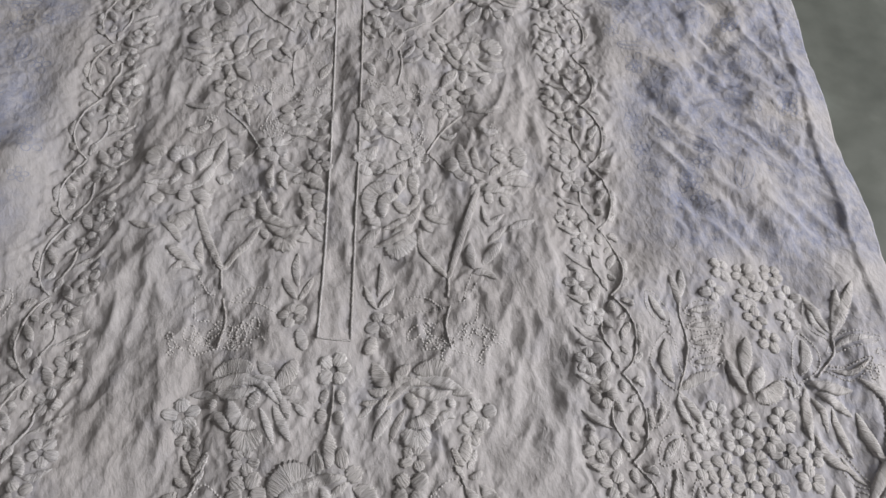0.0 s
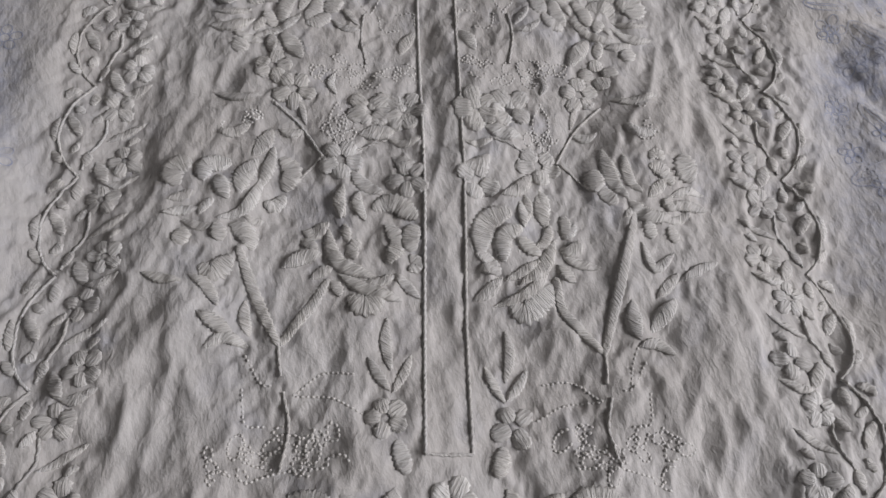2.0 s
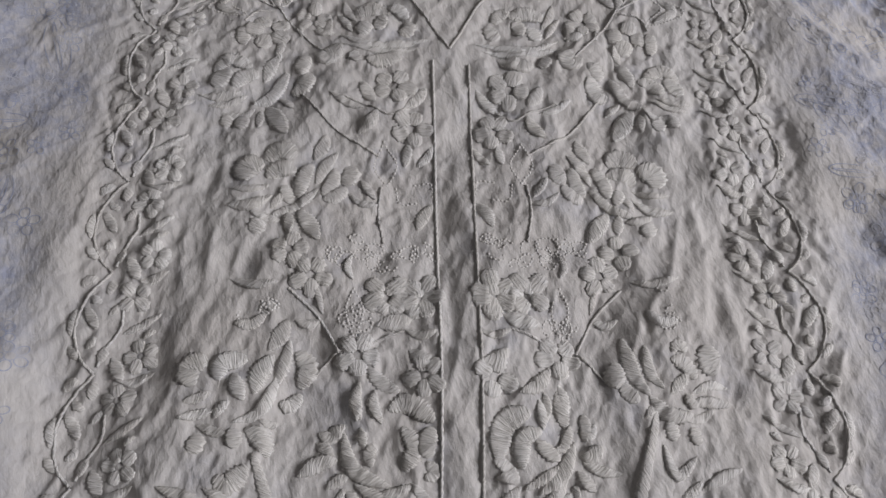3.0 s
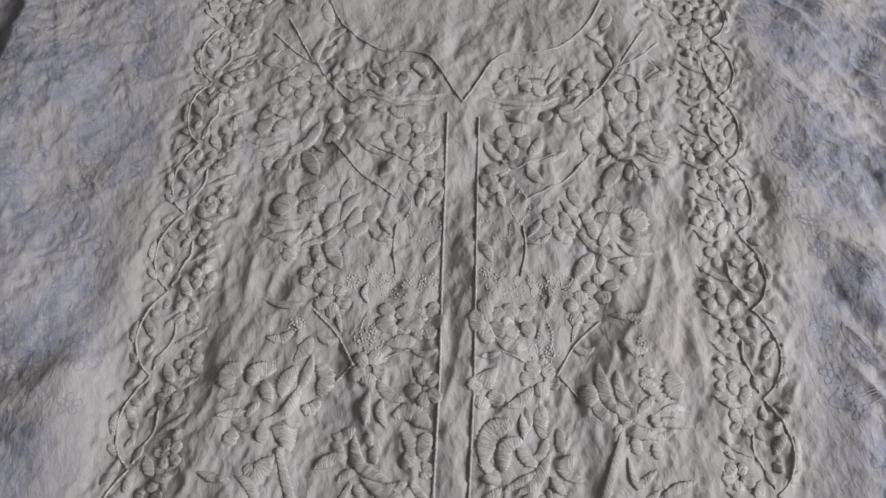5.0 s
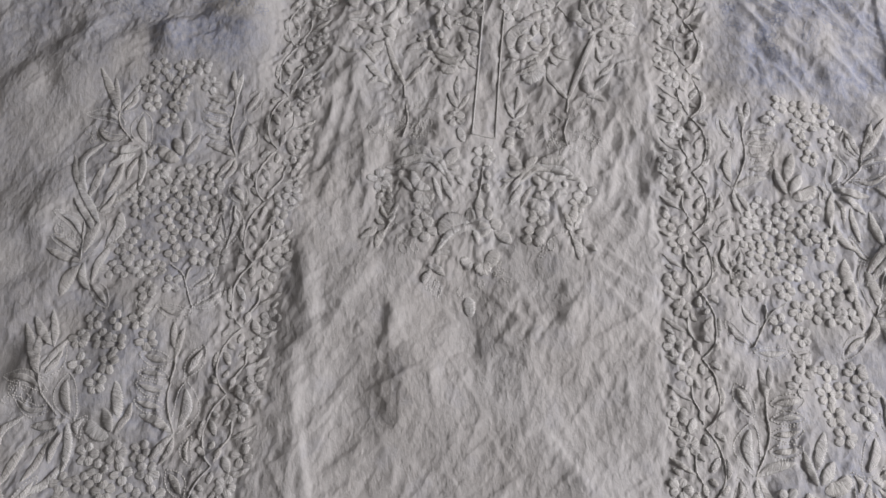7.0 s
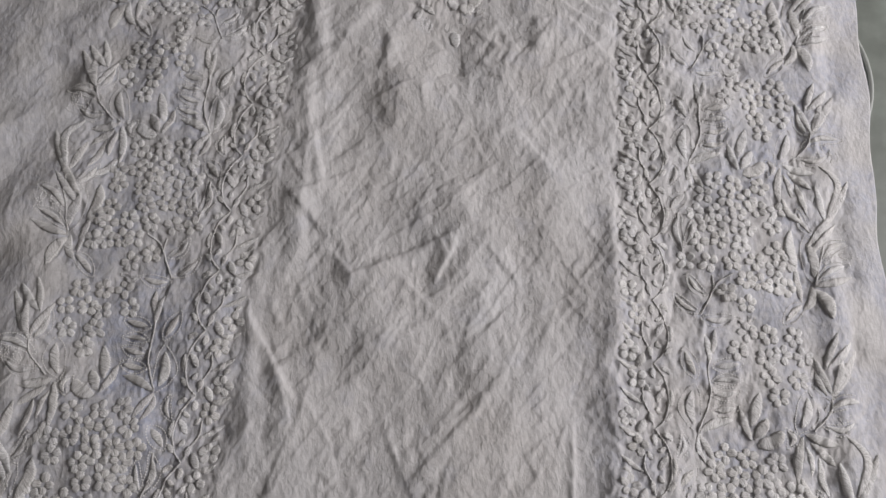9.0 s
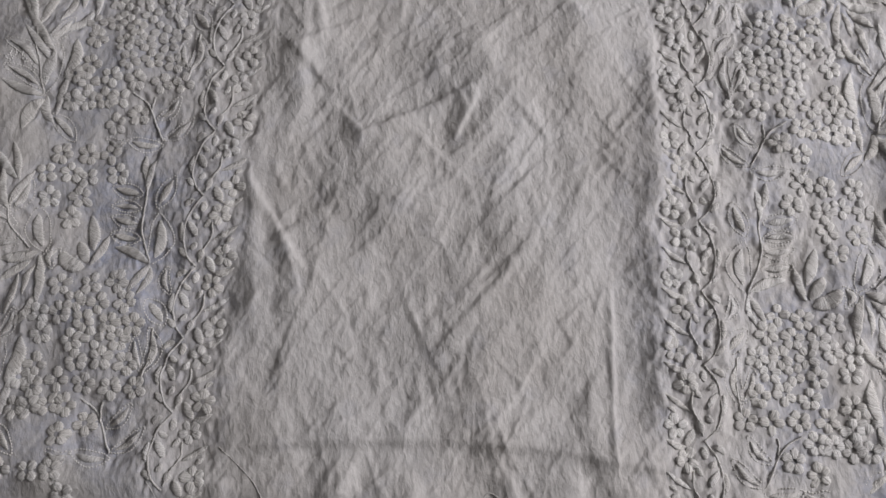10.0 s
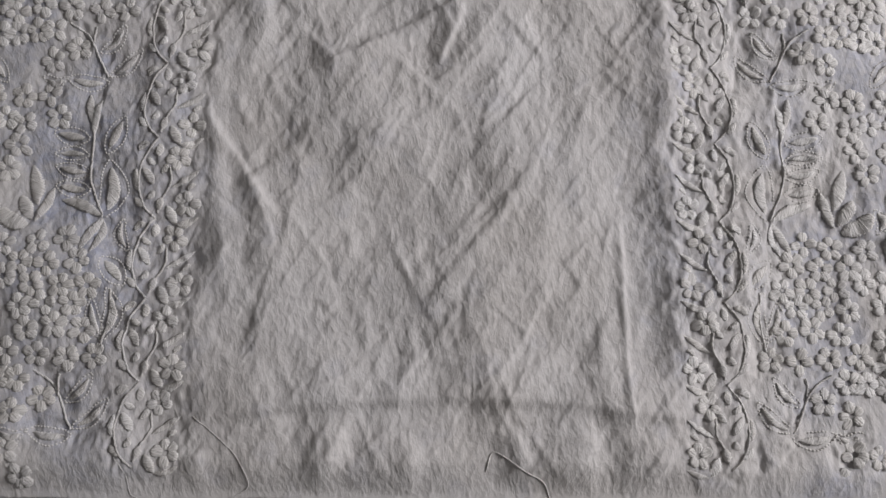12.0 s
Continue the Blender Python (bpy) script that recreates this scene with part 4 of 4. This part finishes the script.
crush = random.Random(21)
for k in range(3600):
    x, y = crush.uniform(-45, 39), crush.uniform(-72, 62)
    if k < 1900:
        x, y = crush.uniform(-17, 17), crush.uniform(-72, -14)
    steep = crush.choice([15, 28, 38, 48, 55, 62, 70, 84, 100, 115, 130]) + crush.uniform(-12, 12)
    long = crush.choice([1.2, 1.8, 2.5, 3.5, 5.0, 8.0]) * crush.uniform(0.8, 1.3)
    crease_at(x, y, radians(steep), long, crush.uniform(0.12, 0.24) * (1 + 0.05 * long), crush.choice([-0.6, 1, 1]) * crush.uniform(0.16, 0.46) * (1 + 0.14 * long), crush.choice([-0.7, -0.5, 0.5, 0.7]))
# the tall fold by the sleeve: a long slope towards the middle, a steep drop beyond
edge = -0.308 - 0.03 * smooth(GY, 0.18, 0.36)
H += 0.017 * np.where(GX > edge, np.exp(-(((GX - edge) / 0.055) ** 2)), np.exp(-(((GX - edge) / 0.013) ** 2))) * smooth(GY, 0.13, 0.2)
# the fold across the skirt above the hem: a soft swell that drops on its lower side
arch = -0.655 - 0.012 * ((GX - 0.01) / 0.16) ** 2
swell = np.where(GY > arch, np.exp(-(((GY - arch) / 0.022) ** 2)), np.exp(-(((GY - arch) / 0.0065) ** 2)))
H += 0.0042 * swell * smooth(0.19 - np.abs(GX - 0.01), 0, 0.05)
# the turned edge along the side
H += 0.0028 * smooth(GX, 0.3765, 0.3815) * smooth(GY, -0.06, 0.06)
# edges settle towards the floor
near = np.minimum(X1 - GX, GX - X0)
H = 0.0006 + (H - 0.0006) * (0.35 + 0.65 * smooth(near, -0.005, 0.03))
base = GY - Y0
H = -0.0016 + (H + 0.0016) * (0.1 + 0.88 * smooth(base, 0.0, 0.028))
H = np.where(H < 0.0, H * 0.25, H)
H = np.maximum(H, -0.0018)


def height(x, y):
    """The cloth's height at places in metres."""
    u, v = np.clip((np.asarray(x) - X0) / STEP, 0, NX - 1.001), np.clip((np.asarray(y) - Y0) / STEP, 0, NY - 1.001)
    j, i = u.astype(int), v.astype(int)
    p, q = u - j, v - i
    return (H[i, j] * (1 - p) + H[i, j + 1] * p) * (1 - q) + (H[i + 1, j] * (1 - p) + H[i + 1, j + 1] * p) * q


def frayed(y):
    """The right edge waves a little along its length."""
    return 0.002 * np.sin(y * 23.0) + 0.0015 * np.sin(y * 61.0 + 1.0)


def cloth():
    wob = frayed(GY) * smooth(GX, 0.3, X1)
    low = (0.0007 * np.sin(GX * 37) + 0.0004 * np.sin(GX * 91)) - 0.009 * smooth(GX, 0.05, 0.35)
    PX, PY = GX + wob, GY + low * smooth(-0.6 - GY, 0, -0.6 - Y0)
    co = np.stack([PX, PY, H], -1).reshape(-1, 3)
    idx = np.arange(NX * NY, dtype=np.int32).reshape(NY, NX)
    quads = np.stack([idx[:-1, :-1], idx[:-1, 1:], idx[1:, 1:], idx[1:, :-1]], -1).reshape(-1, 4)
    rim = np.concatenate([idx[0, :], idx[1:, -1], idx[-1, -2::-1], idx[-2:0:-1, 0]])
    n = len(co)
    co = np.concatenate([co, co[rim] - [0, 0, 0.0004]])
    under = n + np.arange(len(rim), dtype=np.int32)
    skirt = np.stack([rim, under, np.roll(under, -1), np.roll(rim, -1)], -1)
    quads = np.concatenate([quads, skirt]).astype(np.int32)
    me = bpy.data.meshes.new("tunic_cloth")
    me.vertices.add(len(co))
    me.vertices.foreach_set("co", co.astype(np.float32).ravel())
    me.loops.add(quads.size)
    me.loops.foreach_set("vertex_index", quads.ravel())
    me.polygons.add(len(quads))
    me.polygons.foreach_set("loop_start", np.arange(0, quads.size, 4, dtype=np.int32))
    me.polygons.foreach_set("use_smooth", np.ones(len(quads), dtype=bool))
    me.update(calc_edges=True)
    # first term: side panel wash, part marking stain, part lens vignetting painted in
    ink_vignette = 0.5 * smooth(np.abs(GX), 0.19, 0.27) * smooth(waves(0.09), -1.6, 0.8) + 0.7 * smooth(np.abs(GX), 0.2, 0.25) * smooth(GY, 0.03, 0.1) * smooth(waves(0.12), -1.2, 0.6) + 0.3 * work * smooth(waves(0.06), 0.6, 1.8)
    ink_vignette += 0.55 * np.exp(-(((GX + 0.235) / 0.06) ** 2) - ((GY + 0.52) / 0.11) ** 2) + 0.3 * np.exp(-(((GX - 0.16) / 0.03) ** 2) - ((GY + 0.52) / 0.14) ** 2)
    ink_vignette += 0.15 * smooth(waves(0.05), 1.1, 2.0)
    ink_vignette *= 1 - 0.5 * smooth(-GX, 0.3, 0.38)
    full = np.concatenate([np.clip(ink_vignette, 0, 1).ravel(), np.zeros(len(rim))])
    me.attributes.new("ink_vignette", "FLOAT", "POINT").data.foreach_set("value", full.astype(np.float32))
    me.materials.append(COTTON)
    return tagged(new("embroidered_tunic_panel", me), "crumpled off-white cotton tunic panel with raised white embroidery", "tunic")


tunic = cloth()


# ---- laying the embroidery ----
def curve_through(pts, n):
    """Evenly spread points on a smooth line through pts (metres)."""
    p = np.array(pts, float)
    if len(p) == 2:
        return p[0] + (p[1] - p[0]) * np.linspace(0, 1, n)[:, None]
    ext = np.concatenate([[2 * p[0] - p[1]], p, [2 * p[-1] - p[-2]]])
    out = []
    for a in range(1, len(ext) - 2):
        t = np.linspace(0, 1, 16, endpoint=False)[:, None]
        p0, p1, p2, p3 = ext[a - 1 : a + 3]
        out.append(0.5 * (2 * p1 + (p2 - p0) * t + (2 * p0 - 5 * p1 + 4 * p2 - p3) * t**2 + (3 * p1 - p0 - 3 * p2 + p3) * t**3))
    line = np.concatenate([*out, ext[-2:-1]])
    run = np.concatenate([[0], np.cumsum(np.hypot(*np.diff(line, axis=0).T))])
    want = np.linspace(0, run[-1], n)
    return np.stack([np.interp(want, run, line[:, 0]), np.interp(want, run, line[:, 1])], -1)


def sides(line):
    d = np.gradient(line, axis=0)
    d /= np.hypot(*d.T)[:, None] + 1e-9
    return np.stack([-d[:, 1], d[:, 0]], -1)


def stroke(pts, width, shape, lift=None):
    """Verts, faces and uvs of a padded satin stroke, laid over the cloth."""
    p = np.array(pts) / 100
    w = width / 100 * {"bud": 1.08, "petal": 1.14, "leaf": 1.05, "stem": 1.4}[shape]
    length = np.hypot(*np.diff(p, axis=0).T).sum()
    n = int(np.clip(length / 0.001, 7, 36))
    line = curve_through(p, n)
    s = np.linspace(0, 1, n)
    if shape == "bud":
        prof = np.sin(np.pi * (s * 0.94 + 0.03)) ** 0.6
    elif shape == "leaf":
        prof = np.sin(np.pi * np.clip(s * 0.97 + 0.015, 0, 1)) ** 0.72
    elif shape == "stem":
        prof = 0.6 + 0.4 * np.sin(np.pi * s)
        prof[[0, -1]] = 0.3
    elif lift:
        prof = np.clip(np.sin(np.pi * (s * 0.9 + 0.07)) * 1.25, 0, 1) ** 0.55
    else:
        prof = np.clip(np.sin(np.pi * (s * 0.94 + 0.03)) * 1.2, 0, 1) ** 0.62
    ragged = 1 + 0.15 * np.where(np.arange(n) % 2, 1, -1) * random.uniform(0.5, 1.2) + np.random.uniform(-0.05, 0.05, n)
    half = w / 2 * prof * ragged
    across = np.array([-1.0, -0.93, -0.6, 0.0, 0.6, 0.93, 1.0])
    lean = 0.0 if lift else random.uniform(-0.22, 0.22)
    top = (lift or min(0.0013, 0.0006 + 0.09 * w)) * np.array([-0.35, 0.5 - lean, 0.9 - lean, 1.0, 0.9 + lean, 0.5 + lean, -0.35])
    nrm = sides(line)
    q = line[:, None, :] + nrm[:, None, :] * (half[:, None] * across)[:, :, None]
    fat = np.where(top[None, :] > 0, top[None, :] * np.clip(prof * 1.3, 0.25, 1)[:, None], top[None, :])
    z = height(line[:, 0], line[:, 1])[:, None] * 0.35 + height(q[..., 0], q[..., 1]) * 0.65 + fat + (0.0 if lift else random.uniform(0.0, 0.0006) * (top[None, :] > 0))
    verts = np.concatenate([q, z[..., None]], -1).reshape(-1, 3)
    uv = np.stack([np.repeat(s * length * 100, 7), (half[:, None] * across * 100).ravel()], -1)
    faces = [(a * 7 + c + 1, a * 7 + c, a * 7 + c + 7, a * 7 + c + 8) for a in range(n - 1) for c in range(6)]
    return verts, faces, uv


def rope(pts, radius):
    """A two-ply cord: two rounded strands that wind round each other."""
    p = np.array(pts) / 100
    length = np.hypot(*np.diff(p, axis=0).T).sum()
    n = int(np.clip(length / 0.0007, 6, 760))
    line = curve_through(p, n)
    nrm = sides(line)
    ang = np.linspace(0, 2 * np.pi, 8, endpoint=False)
    twist = np.linspace(0, length / 0.0042 * 2 * np.pi, n)[:, None]
    swell = radius * (1 + 0.2 * np.cos(2 * ang[None, :] - twist))
    q = line[:, None, :] + nrm[:, None, :] * (swell * np.cos(ang))[:, :, None]
    z = height(line[:, 0], line[:, 1])[:, None] + radius * 0.55 + swell * np.sin(ang)
    verts = np.concatenate([q, z[..., None]], -1).reshape(-1, 3)
    uv = np.stack([np.repeat(np.linspace(0, length * 100, n), 8), np.tile(ang * radius * 100, n)], -1)
    faces = [(a * 8 + c, a * 8 + (c + 1) % 8, a * 8 + 8 + (c + 1) % 8, a * 8 + 8 + c) for a in range(n - 1) for c in range(8)]
    return verts, faces, uv


def bead(x, y, along, across, turn):
    """A small stitch or knot: a flattened oval dome."""
    rings = [(0.0, 1.0), (0.62, 0.72), (1.0, -0.2)]
    top = 0.7 * across
    z0 = float(height(x, y))
    verts, faces = [(x, y, z0 + top)], []
    for r, zz in rings[1:]:
        for k in range(6):
            a = k * math.pi / 3
            u, v = along * r * math.cos(a), across * r * math.sin(a)
            verts.append((x + u * math.cos(turn) - v * math.sin(turn), y + u * math.sin(turn) + v * math.cos(turn), z0 + top * zz))
    for k in range(6):
        faces.append((0, 1 + k, 1 + (k + 1) % 6))
        faces.append((1 + k, 7 + k, 7 + (k + 1) % 6, 1 + (k + 1) % 6))
    return verts, faces, [(0.0, 0.0)] * len(verts)


def beads_along(pts, pitch=0.0021):
    p = np.array(pts) / 100
    length = np.hypot(*np.diff(p, axis=0).T).sum()
    line = curve_through(p, max(4, int(length / pitch)))
    d = np.gradient(line, axis=0)
    return [bead(float(a[0]), float(a[1]), 0.0011, 0.0008, math.atan2(b[1], b[0])) for a, b in zip(line, d)]


def joined(bits):
    verts, faces, uvs = [], [], []
    for v, f, u in bits:
        base = len(verts)
        verts += [tuple(a) for a in v]
        uvs += [tuple(a) for a in u]
        faces += [tuple(i + base for i in q) for q in f]
    return verts, faces, uvs


def blossom(x, y, r):
    turn = random.uniform(0, 6.28)
    petals = random.choice([4, 5, 5, 5])
    bits = []
    for k in range(petals):
        a = turn + k * 2 * math.pi / petals + random.uniform(-0.2, 0.2)
        far = r * random.uniform(0.9, 1.12)
        c, s = math.cos(a), math.sin(a)
        v, f, u = stroke([(x + 0.2 * r * c, y + 0.2 * r * s), (x + 0.6 * r * c, y + 0.6 * r * s), (x + far * c, y + far * s)], r * random.uniform(0.6, 0.76), "petal", 0.0007 + 0.0008 * r)
        bits.append((v, f, u[:, ::-1]))
    return joined(bits)


def outline_leaf(pts, width):
    p = np.array(pts, float)
    chord = p[2] - p[0]
    side = np.array([-chord[1], chord[0]]) / np.hypot(*chord)
    mid = curve_through(p, 9)
    half = width / 2 * np.sin(np.pi * np.linspace(0.02, 0.98, 9)) ** 0.7
    bits = beads_along([tuple(q) for q in mid + side * half[:, None]]) + beads_along([tuple(q) for q in mid - side * half[:, None]])
    bits.append(stroke([tuple(mid[1]), tuple(mid[4]), tuple(mid[7])], width * 0.42, "leaf"))
    return joined(bits)


LABELS = {"cord": "couched white cotton cord", "flower": "raised five-petal blossom in white floss", "lacework": "cluster of tiny white knots", "outlined_leaf": "leaf outlined with white back stitches"}
NAMES = {"bud": "bud", "petal": "petal", "leaf": "leaf", "stem": "stem", "cord": "cord", "flower": "blossom", "lacework": "lacework", "outlined_leaf": "outlined_leaf", "dotted_line": "stitched_line"}
heads = {}


def lay(kind, group, pts, rest):
    if kind in ("leaf", "petal", "stem", "bud"):
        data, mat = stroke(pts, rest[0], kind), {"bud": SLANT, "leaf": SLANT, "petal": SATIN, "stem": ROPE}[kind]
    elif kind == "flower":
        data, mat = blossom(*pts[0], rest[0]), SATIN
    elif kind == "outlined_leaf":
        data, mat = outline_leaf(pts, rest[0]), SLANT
    elif kind == "lacework":
        (x, y), (rx, ry, n) = pts[0], rest
        bits = []
        for _ in range(max(3, int(n) // 8)):
            a, r = random.uniform(0, 6.28), math.sqrt(random.uniform(0, 1))
            cx, cy, big, turn = x + rx * r * math.cos(a), y + ry * r * math.sin(a), random.uniform(0.28, 0.6), random.uniform(0, 3)
            loop = [(cx + big * math.cos(s) * math.cos(turn) - 0.6 * big * math.sin(s) * math.sin(turn), cy + big * math.cos(s) * math.sin(turn) + 0.6 * big * math.sin(s) * math.cos(turn)) for s in np.linspace(0, random.uniform(3.5, 6.2), 7)]
            bits += beads_along(loop, 0.0019)
        data, mat = joined(bits), SATIN
    elif kind == "dotted_line":
        data, mat = joined(beads_along(pts)), SATIN
    else:
        data, mat = rope(pts, 0.00082 if group[0].startswith(("placket", "neck")) else 0.00074), ROPE
    head = heads.get(group)
    ob = mesh_object(NAMES[kind], data[0], data[1], mat, head or tunic, LABELS.get(kind, "") if head is None else "", data[2])
    if head is None and group[0] not in ("placket", "neckline"):
        heads[group] = ob


for piece in PIECES:
    lay(*piece)


# ---- blue marking lines left on the plain cloth ----
def ring(cx, cy, rx, ry, turn, arc=6.283):
    n = 14
    line = []
    for k in range(n + 1):
        a = k * arc / n
        u, v = rx * math.cos(a), ry * math.sin(a)
        line.append((cx + u * math.cos(turn) - v * math.sin(turn), cy + u * math.sin(turn) + v * math.cos(turn)))
    p = np.array(line)
    nrm = sides(p) * 0.00027
    q = np.stack([p - nrm, p + nrm], 1)
    z = height(q[..., 0], q[..., 1]) + 0.00022
    verts = np.concatenate([q, z[..., None]], -1).reshape(-1, 3)
    return verts, [(2 * a, 2 * a + 1, 2 * a + 3, 2 * a + 2) for a in range(n)], [(0, 0)] * (2 * n + 2)


def marking(cx, cy, r, petals):
    bits = [ring(cx, cy, r * 0.3, r * 0.3, 0)]
    turn = random.uniform(0, 6)
    for k in range(petals):
        a = turn + k * 6.283 / petals
        bits.append(ring(cx + r * 0.65 * math.cos(a), cy + r * 0.65 * math.sin(a), r * 0.36, r * 0.3, a))
    v, f, u = joined(bits)
    mesh_object("marked_flower", v, f, INK, tunic, "faint blue printed flower outline")


def marked_leaf(cx, cy, length, turn):
    v, f, u = joined([ring(cx, cy, length / 2, length * 0.17, turn), ring(cx, cy, length / 2.4, length * 0.03, turn)])
    mesh_object("marked_leaf", v, f, INK, tunic, "faint blue printed leaf outline")


spots = random.Random(5)
for sx in (-1, 1):
    for k in range(145):
        x, y = sx * spots.uniform(0.225, 0.37), spots.uniform(0.1, 0.57)
        if abs(x) > 0.29 and y < 0.17:
            continue
        marking(x, y, spots.uniform(0.006, 0.01), 5)
    for k in range(30):
        marked_leaf(sx * spots.uniform(0.23, 0.37), spots.uniform(0.12, 0.55), spots.uniform(0.025, 0.045), spots.uniform(0, 3.1))

# ---- the second layer that shows below the hem, and the loose threads ----
def under_panel():
    xs, ys = np.linspace(-0.14, 0.42, 220), np.linspace(-0.755, -0.68, 30)
    UX, UY = np.meshgrid(xs, ys)
    low = -0.7285 - 0.0215 * smooth(UX, -0.142, -0.03) - 0.004 * smooth(UX, 0.0, 0.3) + 0.0012 * np.sin(UX * 70) + 0.0007 * np.sin(UX * 190)
    t = (UY + 0.68) / -0.075
    PY = -0.68 + (low + 0.68) * t
    Z = -0.0023 + 0.0013 * np.abs(np.sin(UX * 105 + 1.3 * np.sin(UX * 37))) * smooth(t, 0.68, 0.95) * smooth(UX, -0.13, 0.05)
    v = np.stack([UX, PY, Z], -1).reshape(-1, 3)
    nx = 220
    f = [(a * nx + c + 1, a * nx + c, a * nx + nx + c, a * nx + nx + c + 1) for a in range(29) for c in range(nx - 1)]
    ob = mesh_object("back_tunic_panel", v.tolist(), f, LINING)
    mod = ob.modifiers.new("thickness", "SOLIDIFY")
    mod.thickness = 0.0004
    tagged(ob, "plain off-white cotton panel lying under the embroidered one", "tunic")


under_panel()


def loose(pts, radius, label, on_cloth=True):
    p = np.array(pts) / 100
    length = np.hypot(*np.diff(p, axis=0).T).sum()
    line = curve_through(p, max(8, int(length / 0.0015)))
    nrm, ang, n = sides(line), np.linspace(0, 2 * np.pi, 6, endpoint=False), len(line)
    base = height(line[:, 0], line[:, 1]) if on_cloth else np.full(n, FLOOR)
    q = line[:, None, :] + nrm[:, None, :] * (radius * np.cos(ang))[None, :, None]
    z = base[:, None] + radius * 0.95 + radius * np.sin(ang)
    v = np.concatenate([q, z[..., None]], -1).reshape(-1, 3)
    f = [(a * 6 + c, a * 6 + (c + 1) % 6, a * 6 + 6 + (c + 1) % 6, a * 6 + 6 + c) for a in range(n - 1) for c in range(6)]
    uv = np.stack([np.repeat(np.linspace(0, length * 100, n), 6), np.tile(ang * radius * 100, n)], -1)
    return tagged(mesh_object("loose_thread", v, f, ROPE, None, "", uv), label, "thread", "loose threads at the hem")


THREAD_LABEL = "loose white thread end hanging from the raw hem"
loose([(-27.55, -72.85), (-26.54, -73.63), (-26.25, -74.12), (-26.88, -74.18), (-26.34, -73.53), (-25.07, -72.75)], 0.0007, THREAD_LABEL, False)
loose([(-16.98, -66.99), (-15.73, -67.96), (-13.94, -69.62), (-13.12, -71.48), (-14.38, -72.46)], 0.0003, THREAD_LABEL)
loose([(2.8, -70.5), (3.38, -69.23), (5.5, -70.5), (6.66, -71.19), (7.14, -72.36)], 0.0004, THREAD_LABEL)
loose([(-3.09, -74.12), (-2.8, -74.9), (-2.32, -75.09), (-1.83, -74.8), (-1.74, -74.41)], 0.0006, THREAD_LABEL, False)
loose([(6.22, -75.39), (6.18, -74.6), (6.47, -74.12), (7.33, -74.41)], 0.0006, THREAD_LABEL, False)
loose([(-22.53, -69.04), (-21.42, -70.7), (-21.13, -72.07), (-20.55, -72.46)], 0.00035, THREAD_LABEL)


def fringe(name, x0, x1, line, z):
    """Short fibres along a raw edge."""
    hair, bits = random.Random(8), []
    for _ in range(int((x1 - x0) * 420)):
        x = hair.uniform(x0, x1)
        y, t, long = line(x), hair.uniform(-2.5, -0.6), hair.uniform(0.0012, 0.0045)
        w = 0.00013
        ex, ey = x + long * math.cos(t), y + long * math.sin(t)
        nx, ny = -math.sin(t) * w, math.cos(t) * w
        bits.append(([(x + nx, y + ny + 0.0008, z + 0.0003), (x - nx, y - ny + 0.0008, z + 0.0003), (ex - nx, ey - ny, z - 0.0002), (ex + nx, ey + ny, z - 0.0002), (x, y + 0.0008, z + 0.0006), (ex, ey, z + 0.0001)], [(0, 4, 5, 3), (4, 1, 2, 5)], [(0, 0)] * 6))
    v, f, u = joined(bits)
    return v, f


v, f = fringe("fray", -0.5, 0.39, lambda x: Y0 + 0.0007 * math.sin(x * 37) + 0.0004 * math.sin(x * 91) - 0.009 * float(smooth(np.array(x), 0.05, 0.35)), -0.0014)
tagged(mesh_object("frayed_hem", v, f, LINING, tunic, "fine frayed fibres of the raw hem"), kind="stuff")

# ---- the dark shallow lid that peeps out from under the side edge ----
def lid():
    cx, cy, r, seg = 0.299, -0.18, 0.1145, 72
    rings = [(0.0, -0.0024), (r - 0.004, -0.0026), (r - 0.0022, -0.0016), (r - 0.0008, -0.0012), (r, -0.0018), (r, FLOOR)]
    v, f = [(cx, cy, rings[0][1])], []
    for q, z in rings[1:]:
        v += [(cx + q * math.cos(k * 2 * math.pi / seg), cy + q * math.sin(k * 2 * math.pi / seg), z) for k in range(seg)]
    f += [(0, 1 + k, 1 + (k + 1) % seg) for k in range(seg)]
    root = mesh_object("flat_lid", v[: 1 + seg], f, DARK)
    f2 = []
    for a in range(len(rings) - 2):
        for k in range(seg):
            f2.append((a * seg + k, (a + 1) * seg + k, (a + 1) * seg + (k + 1) % seg, a * seg + (k + 1) % seg))
    mesh_object("rim", v[1:], f2, RIM, root, "thin pale grey rim")
    tagged(root, "dark round plastic lid half hidden under the cloth edge", "lid")


lid()

# ---- floor tiles: long narrow planks of glazed tile ----
TX, TY, TS, TL, GAP = -0.263, -0.7615, 0.1585, 1.2, 0.0022
tile_bm = bmesh.new()
box(tile_bm, 0, 0, -0.008, TS - GAP, TL - GAP, 0)
bmesh.ops.bevel(tile_bm, geom=[e for e in tile_bm.edges if all(v.co.z > -0.001 for v in e.verts)], offset=0.0008, segments=1, affect="EDGES")
tile_me = bpy.data.meshes.new("tile")
tile_bm.to_mesh(tile_me)
tile_bm.free()
tile_me.materials.append(TILE)
for a in range(-13, 15):
    for k in range(-1, 2):
        y0 = TY + k * TL
        if TX + (a + 1) * TS < 2.0 and TX + a * TS > -2.4:
            ob = new("tile", tile_me)
            ob.parent = floor
            ob.location = (TX + a * TS + GAP / 2, y0 + GAP / 2, FLOOR)
